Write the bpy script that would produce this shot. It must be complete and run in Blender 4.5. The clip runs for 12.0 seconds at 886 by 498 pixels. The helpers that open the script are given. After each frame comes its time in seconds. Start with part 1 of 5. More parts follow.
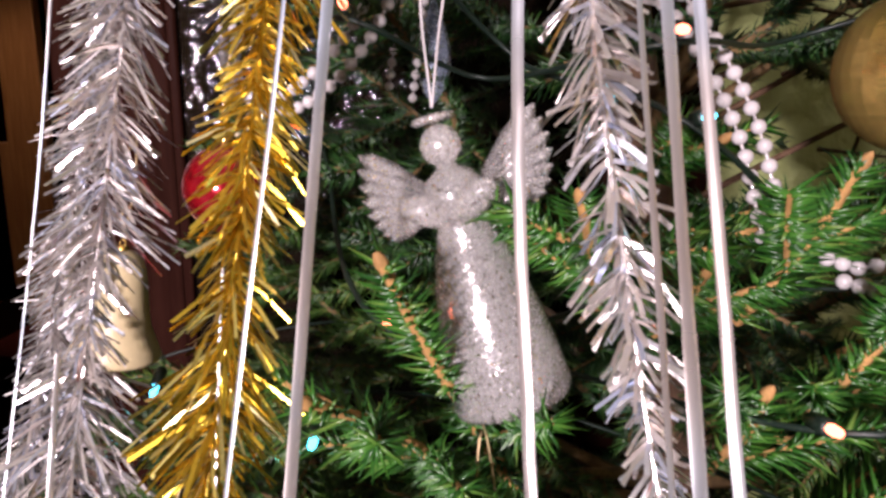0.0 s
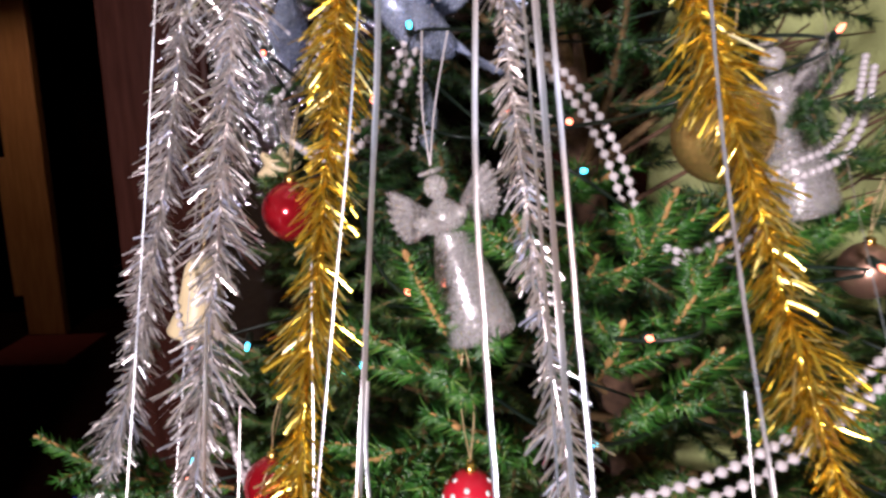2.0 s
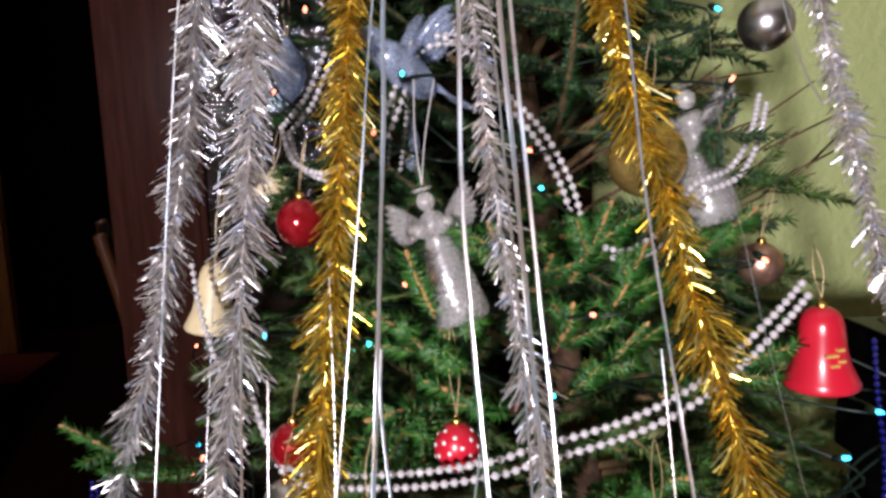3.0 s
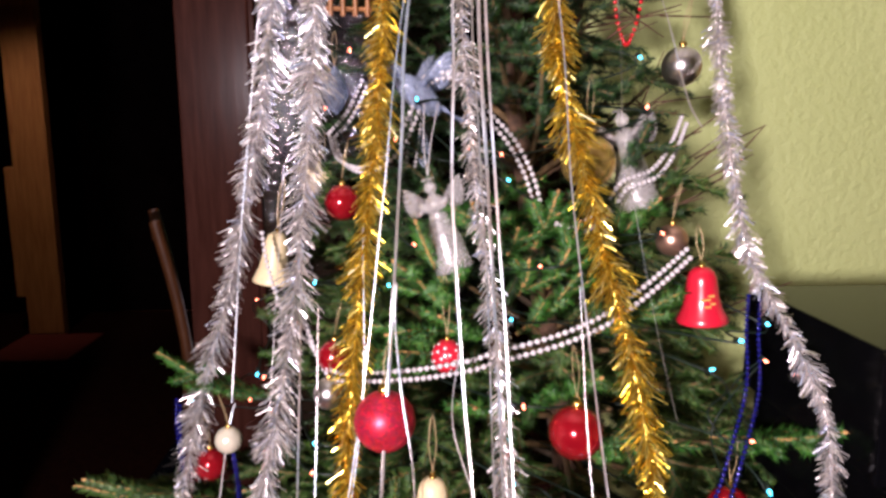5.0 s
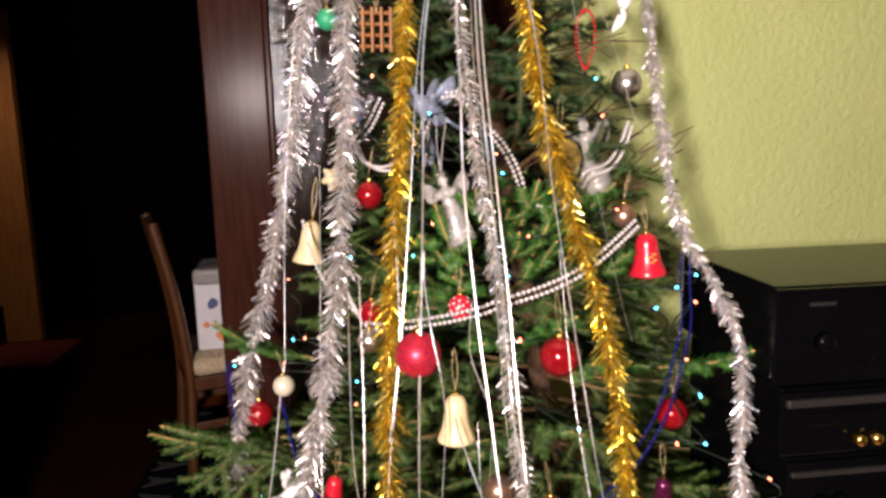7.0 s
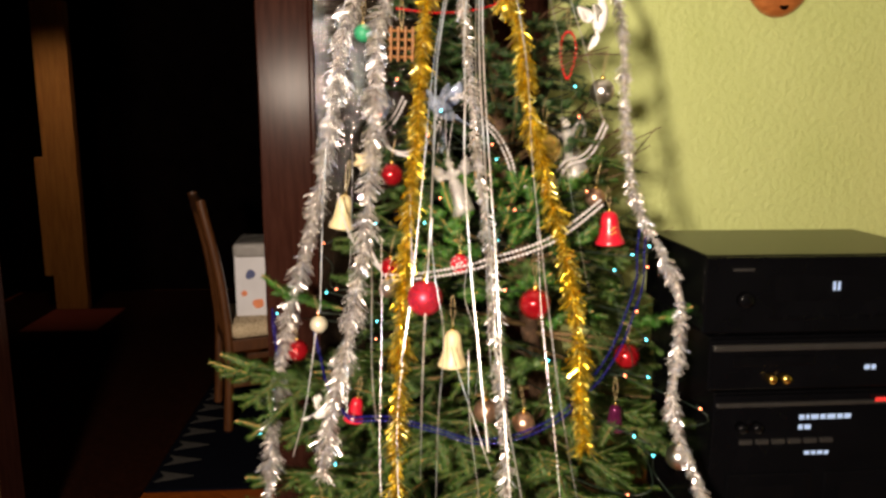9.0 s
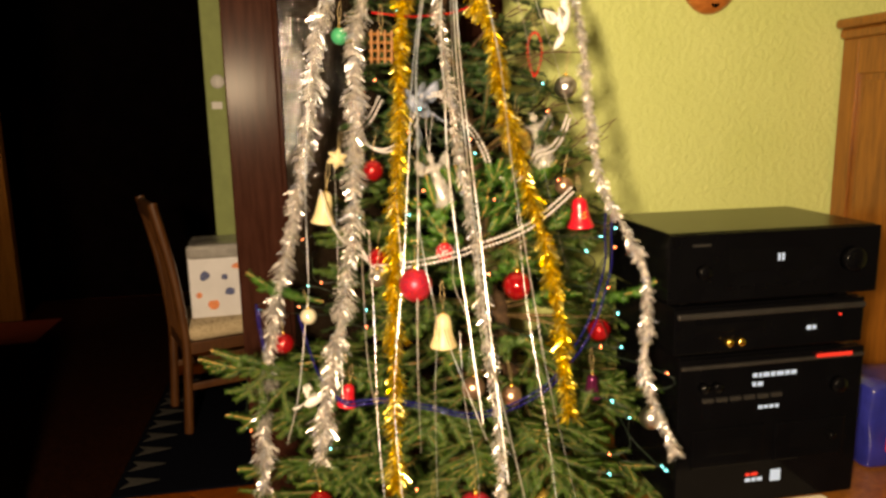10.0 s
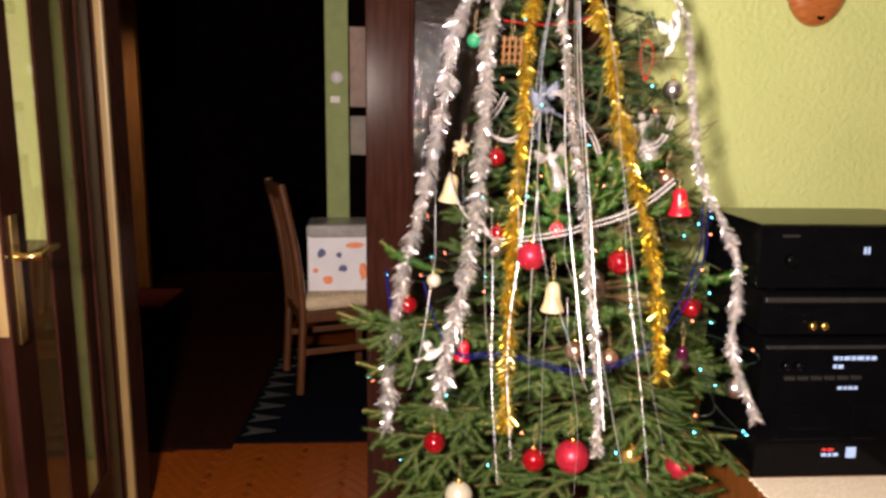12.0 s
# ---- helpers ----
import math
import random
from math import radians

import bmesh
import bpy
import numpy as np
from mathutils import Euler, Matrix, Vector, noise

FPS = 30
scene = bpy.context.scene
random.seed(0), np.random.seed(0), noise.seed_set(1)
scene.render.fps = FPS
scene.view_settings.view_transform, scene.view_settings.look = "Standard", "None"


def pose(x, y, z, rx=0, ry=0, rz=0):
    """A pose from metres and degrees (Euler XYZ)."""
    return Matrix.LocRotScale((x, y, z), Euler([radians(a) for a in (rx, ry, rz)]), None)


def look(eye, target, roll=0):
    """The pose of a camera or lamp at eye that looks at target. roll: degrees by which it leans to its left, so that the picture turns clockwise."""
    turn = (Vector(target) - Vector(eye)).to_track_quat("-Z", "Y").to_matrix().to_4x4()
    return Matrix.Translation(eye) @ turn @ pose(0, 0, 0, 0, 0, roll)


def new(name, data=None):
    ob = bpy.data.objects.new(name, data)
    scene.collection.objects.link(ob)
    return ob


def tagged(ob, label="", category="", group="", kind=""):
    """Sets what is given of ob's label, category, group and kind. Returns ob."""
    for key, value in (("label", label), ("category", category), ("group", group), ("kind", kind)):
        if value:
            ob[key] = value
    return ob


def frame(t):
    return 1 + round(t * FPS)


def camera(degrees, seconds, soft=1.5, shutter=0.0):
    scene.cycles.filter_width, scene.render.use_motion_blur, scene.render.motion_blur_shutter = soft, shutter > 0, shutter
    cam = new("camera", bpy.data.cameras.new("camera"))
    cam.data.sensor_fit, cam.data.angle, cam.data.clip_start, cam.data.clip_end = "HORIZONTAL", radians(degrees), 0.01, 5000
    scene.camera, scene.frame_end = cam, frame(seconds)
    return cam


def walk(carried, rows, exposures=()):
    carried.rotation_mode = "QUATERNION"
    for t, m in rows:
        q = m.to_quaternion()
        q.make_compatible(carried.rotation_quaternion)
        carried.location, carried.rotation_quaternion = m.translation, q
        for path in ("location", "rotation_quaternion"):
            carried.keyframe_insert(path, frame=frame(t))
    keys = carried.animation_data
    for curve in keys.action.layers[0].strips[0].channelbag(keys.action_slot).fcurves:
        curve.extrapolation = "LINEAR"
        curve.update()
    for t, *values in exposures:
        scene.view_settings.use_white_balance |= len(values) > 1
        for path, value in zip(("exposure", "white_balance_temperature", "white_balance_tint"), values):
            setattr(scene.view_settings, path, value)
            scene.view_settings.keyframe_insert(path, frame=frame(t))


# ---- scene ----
cam = camera(63.0, 12.0, soft=2.9, shutter=0.4)
METRES, EYE, TILT, LEAN, TURN = 1.6, 1.36, -11.5, 0.0, 0.0
ROWS = [
    (0.0, 0.0, 0.0, 0.0, 0.0, -0.0, 0.0),
    (0.5, 0.0055, -0.0285, -0.0001, 1.33, -0.3, -0.26),
    (1.0, 0.0136, -0.0632, 0.0002, 2.41, 0.3, -0.43),
    (1.5, 0.0089, -0.081, -0.0017, 2.57, 0.09, -0.14),
    (2.0, -0.0042, -0.1177, -0.0014, -1.21, 0.16, 1.43),
    (2.5, -0.015, -0.156, -0.0026, -4.04, 0.35, 2.44),
    (3.0, -0.0245, -0.1932, -0.008, -5.01, 1.23, 2.2),
    (5.0, -0.0204, -0.3554, -0.0341, -3.13, 1.48, 0.66),
    (5.5, -0.0245, -0.4087, -0.042, -1.69, 1.91, 0.22),
    (6.0, -0.0439, -0.4394, -0.0465, -3.9, 1.52, 0.73),
    (6.5, -0.0677, -0.4796, -0.0535, -6.67, 0.93, 2.92),
    (7.0, -0.0827, -0.5167, -0.0595, -6.58, 1.51, 2.64),
    (9.0, -0.0807, -0.703, -0.0945, -4.67, 1.04, 0.62),
    (9.5, -0.1019, -0.7154, -0.0958, -6.28, 1.35, 1.31),
    (10.0, -0.1566, -0.7517, -0.1003, -10.22, 0.45, 3.17),
    (10.5, -0.193, -0.7723, -0.1072, -10.73, 0.42, 3.0),
    (11.0, -0.207, -0.7924, -0.1171, -7.97, -0.24, 2.1),
    (11.5, -0.2139, -0.8362, -0.1233, -5.26, 0.83, 1.24),
    (12.0, -0.2237, -0.8922, -0.1392, -3.58, 0.74, -0.15),
]
EXPOSURES = (
    (0.0, -0.38, 5900, 29), (0.5, -0.51, 5600, 14), (1.0, -0.32, 5800, 33), (1.5, -0.4, 5600, 26), (2.0, -0.53, 5750, 26), (2.5, -0.36, 6000, 64), (3.0, -0.68, 5500, 18), (3.2, -0.64, 5600, 18), (5.0, -0.19, 5850, 29), (5.5, -0.19, 6700, 42),
    (6.0, -0.16, 6700, 40), (6.5, -0.2, 6350, 18), (7.0, -0.12, 6400, 21), (9.0, -0.13, 7300, 12), (9.5, 0.0, 6800, 14), (10.0, -0.03, 10500, 10), (10.5, -0.1, 6600, 16), (11.0, 0.03, 10300, 18), (11.5, -0.15, 7600, 7), (12.0, 0.12, 6800, 20),
)
walk(cam, [(t, pose(0, 0, EYE, TILT, LEAN, TURN) @ pose(METRES * x, METRES * y, METRES * z, 90 + pitch, roll, yaw)) for t, x, y, z, yaw, pitch, roll in ROWS], EXPOSURES)

# ---- light ----
world = bpy.data.worlds.new("night")
scene.world = world
world.use_nodes = True
world.node_tree.nodes["Background"].inputs[0].default_value = (0.5, 0.6, 0.8, 1)
world.node_tree.nodes["Background"].inputs[1].default_value = 0.001


def lamp(name, kind, m, watts, colour, radius):
    data = bpy.data.lights.new(name, kind)
    data.energy, data.color = watts, colour
    if kind == "AREA":
        data.size = radius
    else:
        data.shadow_soft_size = radius
    ob = new(name, data)
    ob.matrix_world = m
    return ob


# the lamp of the living room, behind the walker
torch = lamp("room_lamp", "SPOT", look((-0.66, -1.62, 1.60), (0.14, 0.6, 1.18)), 430, (1.0, 0.875, 0.77), 0.085)
# unseen narrow spot, added to brighten the casing in the far room
casing_fill = lamp("casing_fill_lamp", "SPOT", look((-2.18, 3.25, 2.45), (-2.46, 4.3, 1.0)), 27, (1.0, 0.70, 0.42), 0.06)
casing_fill.data.spot_size, casing_fill.data.spot_blend = radians(62), 0.9
torch.data.spot_size, torch.data.spot_blend = radians(114), 0.66


# ---- materials ----
def mat(name):
    m = bpy.data.materials.new(name)
    m.use_nodes = True
    nt = m.node_tree
    return m, nt, nt.nodes["Principled BSDF"]


def link(nt, a, b):
    nt.links.new(a, b)


def noise_node(nt, scale, detail=4.0, rough=0.6, stretch=None):
    tc = nt.nodes.new("ShaderNodeTexCoord")
    n = nt.nodes.new("ShaderNodeTexNoise")
    n.inputs["Scale"].default_value, n.inputs["Detail"].default_value, n.inputs["Roughness"].default_value = scale, detail, rough
    if stretch:
        mp = nt.nodes.new("ShaderNodeMapping")
        mp.inputs["Scale"].default_value = stretch
        link(nt, tc.outputs["Object"], mp.inputs["Vector"])
        link(nt, mp.outputs["Vector"], n.inputs["Vector"])
    else:
        link(nt, tc.outputs["Object"], n.inputs["Vector"])
    return n


def ramp(nt, src, stops):
    r = nt.nodes.new("ShaderNodeValToRGB")
    el = r.color_ramp.elements
    while len(el) < len(stops):
        el.new(0.5)
    for e, (p, c) in zip(el, stops):
        e.position, e.color = p, (*c, 1)
    link(nt, src, r.inputs["Fac"])
    return r


def bump(nt, bsdf, src, strength, dist):
    b = nt.nodes.new("ShaderNodeBump")
    b.inputs["Strength"].default_value, b.inputs["Distance"].default_value = strength, dist
    link(nt, src, b.inputs["Height"])
    link(nt, b.outputs["Normal"], bsdf.inputs["Normal"])


def plain(name, colour, rough=0.5, metal=0.0, vary=0.15, scale=30.0, relief=0.0, coat=0.0, stretch=None):
    """A paint, plastic or metal with mottling and fine relief."""
    m, nt, b = mat(name)
    n = noise_node(nt, scale, stretch=stretch)
    lo = tuple(c * (1 - vary) for c in colour)
    hi = tuple(min(1, c * (1 + vary)) for c in colour)
    r = ramp(nt, n.outputs["Fac"], ((0.3, lo), (0.7, hi)))
    link(nt, r.outputs["Color"], b.inputs["Base Color"])
    b.inputs["Roughness"].default_value, b.inputs["Metallic"].default_value = rough, metal
    b.inputs["Coat Weight"].default_value = coat
    b.inputs["Coat Roughness"].default_value = 0.08
    if relief:
        bump(nt, b, n.outputs["Fac"], 0.6, relief)
    return m


def island(name, stops, rough, metal=0.0, trans=0.0, spec=0.5, dull=None):
    """Colour, and between rough and dull the polish, that varies from one loose piece to the next."""
    m, nt, b = mat(name)
    g = nt.nodes.new("ShaderNodeNewGeometry")
    r = ramp(nt, g.outputs["Random Per Island"], stops)
    link(nt, r.outputs["Color"], b.inputs["Base Color"])
    b.inputs["Roughness"].default_value, b.inputs["Metallic"].default_value = rough, metal
    b.inputs["Specular IOR Level"].default_value = spec
    if trans:
        b.inputs["Transmission Weight"].default_value = trans
    if dull:
        many = nt.nodes.new("ShaderNodeMath")
        many.operation, many.inputs[1].default_value = "MULTIPLY", 17.3
        part_of = nt.nodes.new("ShaderNodeMath")
        part_of.operation = "FRACT"
        span = nt.nodes.new("ShaderNodeMapRange")
        span.inputs["To Min"].default_value, span.inputs["To Max"].default_value = rough, dull
        link(nt, g.outputs["Random Per Island"], many.inputs[0])
        link(nt, many.outputs["Value"], part_of.inputs[0])
        link(nt, part_of.outputs["Value"], span.inputs["Value"])
        link(nt, span.outputs["Result"], b.inputs["Roughness"])
    return m


def wood(name, dark, light, rough=0.35, scale=6.0, stretch=(12, 12, 1), coat=0.3):
    m, nt, b = mat(name)
    n = noise_node(nt, scale, 6, 0.65, stretch)
    n2 = noise_node(nt, scale * 0.5, 3, 0.5)
    mix = nt.nodes.new("ShaderNodeMath")
    mix.operation = "MULTIPLY_ADD"
    mix.inputs[1].default_value = 0.35
    link(nt, n2.outputs["Fac"], mix.inputs[0])
    link(nt, n.outputs["Fac"], mix.inputs[2])
    r = ramp(nt, mix.outputs["Value"], ((0.45, dark), (0.85, light)))
    link(nt, r.outputs["Color"], b.inputs["Base Color"])
    b.inputs["Roughness"].default_value = rough
    b.inputs["Coat Weight"].default_value, b.inputs["Coat Roughness"].default_value = coat, 0.2
    bump(nt, b, n.outputs["Fac"], 0.12, 0.0012)
    return m


def glitter(name, colour, rough=0.3, metal=0.9, scale=260.0):
    """A skin of tiny flakes, each turned its own way."""
    m, nt, b = mat(name)
    tc = nt.nodes.new("ShaderNodeTexCoord")
    v = nt.nodes.new("ShaderNodeTexVoronoi")
    v.inputs["Scale"].default_value = scale
    link(nt, tc.outputs["Object"], v.inputs["Vector"])
    hue = nt.nodes.new("ShaderNodeMix")
    hue.data_type, hue.blend_type = "RGBA", "MULTIPLY"
    hue.inputs["Factor"].default_value = 0.45
    hue.inputs["A"].default_value = (*colour, 1)
    link(nt, v.outputs["Color"], hue.inputs["B"])
    link(nt, hue.outputs["Result"], b.inputs["Base Color"])
    b.inputs["Roughness"].default_value, b.inputs["Metallic"].default_value = rough, metal
    bump(nt, b, v.outputs["Color"], 1.0, 0.003)
    return m


def glow(name, colour, strength, base=(0.6, 0.6, 0.6)):
    m, nt, b = mat(name)
    b.inputs["Base Color"].default_value = (*base, 1)
    b.inputs["Emission Color"].default_value = (*colour, 1)
    b.inputs["Emission Strength"].default_value = strength
    return m


def glass(name, colour, rough=0.05, relief=0.0, scale=60.0, clear=1.0):
    m, nt, b = mat(name)
    b.inputs["Base Color"].default_value = (*colour, 1)
    b.inputs["Roughness"].default_value, b.inputs["Transmission Weight"].default_value = rough, clear
    b.inputs["IOR"].default_value = 1.47
    if relief:
        n = noise_node(nt, scale, 3, 0.5)
        bump(nt, b, n.outputs["Fac"], 0.8, relief)
    return m


# wall paint rolled in a coarse stipple
WALL, nt, b = mat("green_wall_paint")
n1 = noise_node(nt, 52, 3, 0.55)
n2 = noise_node(nt, 2.2, 3, 0.5)
r = ramp(nt, n2.outputs["Fac"], ((0.3, (0.475, 0.54, 0.205)), (0.7, (0.53, 0.59, 0.245))))
link(nt, r.outputs["Color"], b.inputs["Base Color"])
b.inputs["Roughness"].default_value = 0.62
bump(nt, b, n1.outputs["Fac"], 0.8, 0.0075)

CEILING = plain("ceiling_paint", (0.74, 0.73, 0.68), 0.85, vary=0.04, scale=4)
DARKWOOD = wood("dark_stained_wood", (0.014, 0.0045, 0.003), (0.036, 0.013, 0.009), 0.20, 5, (14, 14, 1.2), 0.0)
DARKWOOD.node_tree.nodes["Principled BSDF"].inputs["Specular IOR Level"].default_value = 0.022
ORANGEWOOD = wood("orange_lacquered_wood", (0.13, 0.040, 0.008), (0.29, 0.105, 0.022), 0.35, 5, (14, 14, 1.2), 0.3)
CHAIRWOOD = wood("chair_wood", (0.045, 0.014, 0.0045), (0.105, 0.038, 0.011), 0.4, 8, (14, 14, 1.5), 0.2)
JAMBWOOD = wood("beech_casing_wood", (0.36, 0.15, 0.05), (0.56, 0.28, 0.10), 0.45, 4, (10, 10, 1), 0.1)
PALEWOOD = wood("pale_casing_wood", (0.15, 0.095, 0.035), (0.24, 0.165, 0.065), 0.45, 4, (10, 10, 1), 0.2)
PARQUET = wood("parquet_oak", (0.085, 0.018, 0.0025), (0.23, 0.054, 0.006), 0.38, 4, (2, 16, 16), 0.1)
PARQUET.node_tree.nodes["Principled BSDF"].inputs["Specular IOR Level"].default_value = 0.12
BARK = plain("spruce_bark", (0.10, 0.055, 0.03), 0.9, vary=0.5, scale=70, relief=0.003)
TWIG = plain("young_spruce_twig", (0.46, 0.25, 0.085), 0.8, vary=0.35, scale=160, relief=0.0008)
DEADTWIG = plain("bare_spruce_twig", (0.12, 0.066, 0.034), 0.85, vary=0.35, scale=120, relief=0.001)
MIDTWIG = plain("last_year_spruce_twig", (0.17, 0.105, 0.04), 0.8, vary=0.45, scale=120, relief=0.0008)
# twig and needle darkened in colour for the shade inside the tree
SHADETWIG = plain("shaded_spruce_twig", (0.060, 0.040, 0.020), 0.85, vary=0.4, scale=160, relief=0.0008)
SHADENEEDLE = island("shaded_spruce_needle", ((0.0, (0.003, 0.017, 0.004)), (0.5, (0.009, 0.042, 0.007)), (0.85, (0.022, 0.080, 0.011)), (1.0, (0.06, 0.12, 0.025))), 0.40)
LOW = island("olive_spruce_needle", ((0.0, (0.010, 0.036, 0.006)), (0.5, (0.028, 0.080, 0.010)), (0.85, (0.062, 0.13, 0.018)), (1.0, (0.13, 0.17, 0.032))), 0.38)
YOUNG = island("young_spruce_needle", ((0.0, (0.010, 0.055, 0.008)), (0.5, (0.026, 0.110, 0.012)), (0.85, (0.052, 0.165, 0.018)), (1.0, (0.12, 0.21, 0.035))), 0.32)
SILVER = island("silver_tinsel_foil", ((0.0, (0.50, 0.47, 0.46)), (0.25, (0.94, 0.90, 0.87)), (0.5, (0.98, 0.91, 0.87)), (0.75, (0.98, 0.96, 0.94)), (0.9, (0.80, 0.85, 0.96)), (1.0, (0.66, 0.74, 0.95))), 0.18, 0.88, dull=0.46)
GOLD = island("gold_tinsel_foil", ((0.0, (0.60, 0.39, 0.02)), (0.5, (0.93, 0.70, 0.08)), (0.85, (1.0, 0.88, 0.28)), (1.0, (1.0, 0.94, 0.55))), 0.16, 1.0, dull=0.42)
LAMETTA, nt, b = mat("silver_lametta_foil")
n1 = noise_node(nt, 9, 3, 0.6, (1, 1, 0.9))
r = ramp(nt, n1.outputs["Fac"], ((0.35, (0.66, 0.57, 0.52)), (0.5, (0.72, 0.70, 0.69)), (0.65, (0.62, 0.72, 0.84))))
link(nt, r.outputs["Color"], b.inputs["Base Color"])
n2 = noise_node(nt, 14, 3, 0.6)
r = ramp(nt, n2.outputs["Fac"], ((0.35, (0.20, 0.20, 0.20)), (0.65, (0.44, 0.44, 0.44))))
link(nt, r.outputs["Color"], b.inputs["Roughness"])
b.inputs["Metallic"].default_value = 0.72
PEARL = plain("pearl_bead", (0.56, 0.53, 0.53), 0.14, 0.0, 0.10, 60, coat=0.8)
BLUEBEAD = plain("blue_bead", (0.008, 0.008, 0.14), 0.15, 0.3, 0.2, 60, coat=0.6)
REDGLOSS = plain("red_gloss_lacquer", (0.42, 0.008, 0.016), 0.14, 0.55, 0.2, 14, coat=0.8)
REDGLIT = glitter("red_glitter", (0.80, 0.035, 0.075), 0.38, 0.55, 300)
REDMATT = plain("red_plastic", (0.55, 0.012, 0.03), 0.28, 0.0, 0.12, 20, coat=0.4)
GOLDGLOSS = plain("gold_gloss_lacquer", (0.95, 0.62, 0.18), 0.26, 0.85, 0.12, 14, relief=0.0016, stretch=(0.6, 0.6, 14))
GOLDCAP = plain("gold_cap_metal", (0.80, 0.52, 0.14), 0.25, 1.0, 0.1, 60)
SILVERGLOSS = plain("silver_gloss_lacquer", (0.78, 0.74, 0.72), 0.28, 1.0, 0.1, 12)
PINKGOLD = plain("rose_gold_lacquer", (0.70, 0.42, 0.30), 0.30, 0.9, 0.15, 14)
CREAM = plain("cream_straw_paint", (0.68, 0.56, 0.32), 0.42, 0.0, 0.12, 40, relief=0.0008)
GOLDPRINT = plain("gold_print", (0.75, 0.50, 0.12), 0.4, 0.3, 0.1, 60)
CREAMBALL = plain("pearly_cream_lacquer", (0.74, 0.68, 0.52), 0.2, 0.3, 0.08, 14, coat=0.5)
GREENMATT = plain("green_matt_paint", (0.02, 0.30, 0.14), 0.5, 0.0, 0.15, 30)
PURPLE = plain("purple_lacquer", (0.12, 0.012, 0.06), 0.18, 0.6, 0.2, 14, coat=0.5)
WHITEDOT = plain("white_paint", (0.8, 0.78, 0.76), 0.4, vary=0.05)
WHITEFLUFF = plain("white_feather", (0.78, 0.76, 0.74), 0.7, vary=0.1, scale=90, relief=0.002)


def frosted(name, colour, clear):
    """Clear acrylic with a skin of glitter flakes set in it."""
    m, nt, b = mat(name)
    tc = nt.nodes.new("ShaderNodeTexCoord")
    v = nt.nodes.new("ShaderNodeTexVoronoi")
    v.inputs["Scale"].default_value = 1700
    v.inputs["Randomness"].default_value = 1.0
    link(nt, tc.outputs["Object"], v.inputs["Vector"])
    sep = nt.nodes.new("ShaderNodeSeparateColor")
    link(nt, v.outputs["Color"], sep.inputs["Color"])
    flake = ramp(nt, sep.outputs["Red"], ((0.0, (0.04, 0.04, 0.04)), (0.7, (0.14, 0.14, 0.14)), (1.0, (0.40, 0.40, 0.40))))
    link(nt, flake.outputs["Color"], b.inputs["Roughness"])
    b.inputs["Base Color"].default_value = (*colour, 1)
    b.inputs["Transmission Weight"].default_value, b.inputs["Roughness"].default_value = clear, 0.20
    b.inputs["IOR"].default_value = 1.45
    foil = ramp(nt, sep.outputs["Blue"], ((0.86, (0, 0, 0)), (0.90, (1, 1, 1))))
    link(nt, foil.outputs["Color"], b.inputs["Metallic"])
    lump = noise_node(nt, 190, 5, 0.7)
    add = nt.nodes.new("ShaderNodeMath")
    add.operation = "MULTIPLY_ADD"
    add.inputs[1].default_value = 0.5
    link(nt, sep.outputs["Green"], add.inputs[0])
    link(nt, lump.outputs["Fac"], add.inputs[2])
    bump(nt, b, add.outputs["Value"], 0.8, 0.00035)
    return m


FROST = frosted("glittered_clear_acrylic", (0.98, 0.95, 0.93), 0.76)
FROSTBLUE = frosted("blue_tinted_acrylic", (0.62, 0.72, 0.95), 0.7)
STRAW = plain("woven_straw", (0.24, 0.10, 0.03), 0.5, 0.0, 0.3, 80, relief=0.001)
REDBEADS = plain("red_bead", (0.5, 0.01, 0.015), 0.2, 0.0, 0.15, 60, coat=0.5)
CABLE = plain("dark_green_cable", (0.008, 0.018, 0.012), 0.45, vary=0.2)
THREAD = plain("gold_thread", (0.55, 0.42, 0.22), 0.4, 0.5, 0.1)
CYANLED = glow("cyan_led", (0.06, 0.52, 0.66), 11.0, (0.02, 0.10, 0.14))
AMBERLED = glow("amber_led", (1.0, 0.22, 0.10), 9.0, (0.20, 0.03, 0.01))
DOORGLASS = glass("hammered_brown_glass", (0.018, 0.012, 0.008), 0.05, 0.004, 55, 0.4)
DOORGLASS.node_tree.nodes["Principled BSDF"].inputs["Specular IOR Level"].default_value = 0.035
LEAFGLASS = glass("clear_door_glass", (0.92, 0.90, 0.80), 0.02)
BRASS = plain("brass", (0.72, 0.50, 0.18), 0.25, 1.0, 0.12, 30)
BLACKMETAL = plain("black_painted_metal", (0.002, 0.002, 0.0025), 0.20, 0.0, 0.2, 30)
BLACKMETAL.node_tree.nodes["Principled BSDF"].inputs["Specular IOR Level"].default_value = 0.10
BLACKGLOSS = plain("black_gloss_panel", (0.002, 0.002, 0.0025), 0.12, 0.0, 0.2, 10)
BLACKGLOSS.node_tree.nodes["Principled BSDF"].inputs["Specular IOR Level"].default_value = 0.07
GREYMETAL = plain("dark_grey_metal_trim", (0.055, 0.052, 0.05), 0.4, 0.7, 0.15, 40)
DISPLAY = glow("blue_white_display", (0.50, 0.68, 1.0), 0.9, (0.05, 0.05, 0.06))
REDLED = glow("red_display", (0.9, 0.05, 0.04), 1.0, (0.1, 0.0, 0.0))
DOILY = plain("cream_crochet_cotton", (0.70, 0.62, 0.48), 0.9, vary=0.18, scale=180, relief=0.002)
CUSHION, nt, b = mat("beige_patterned_upholstery")
vz = nt.nodes.new("ShaderNodeTexVoronoi")
vz.inputs["Scale"].default_value = 22
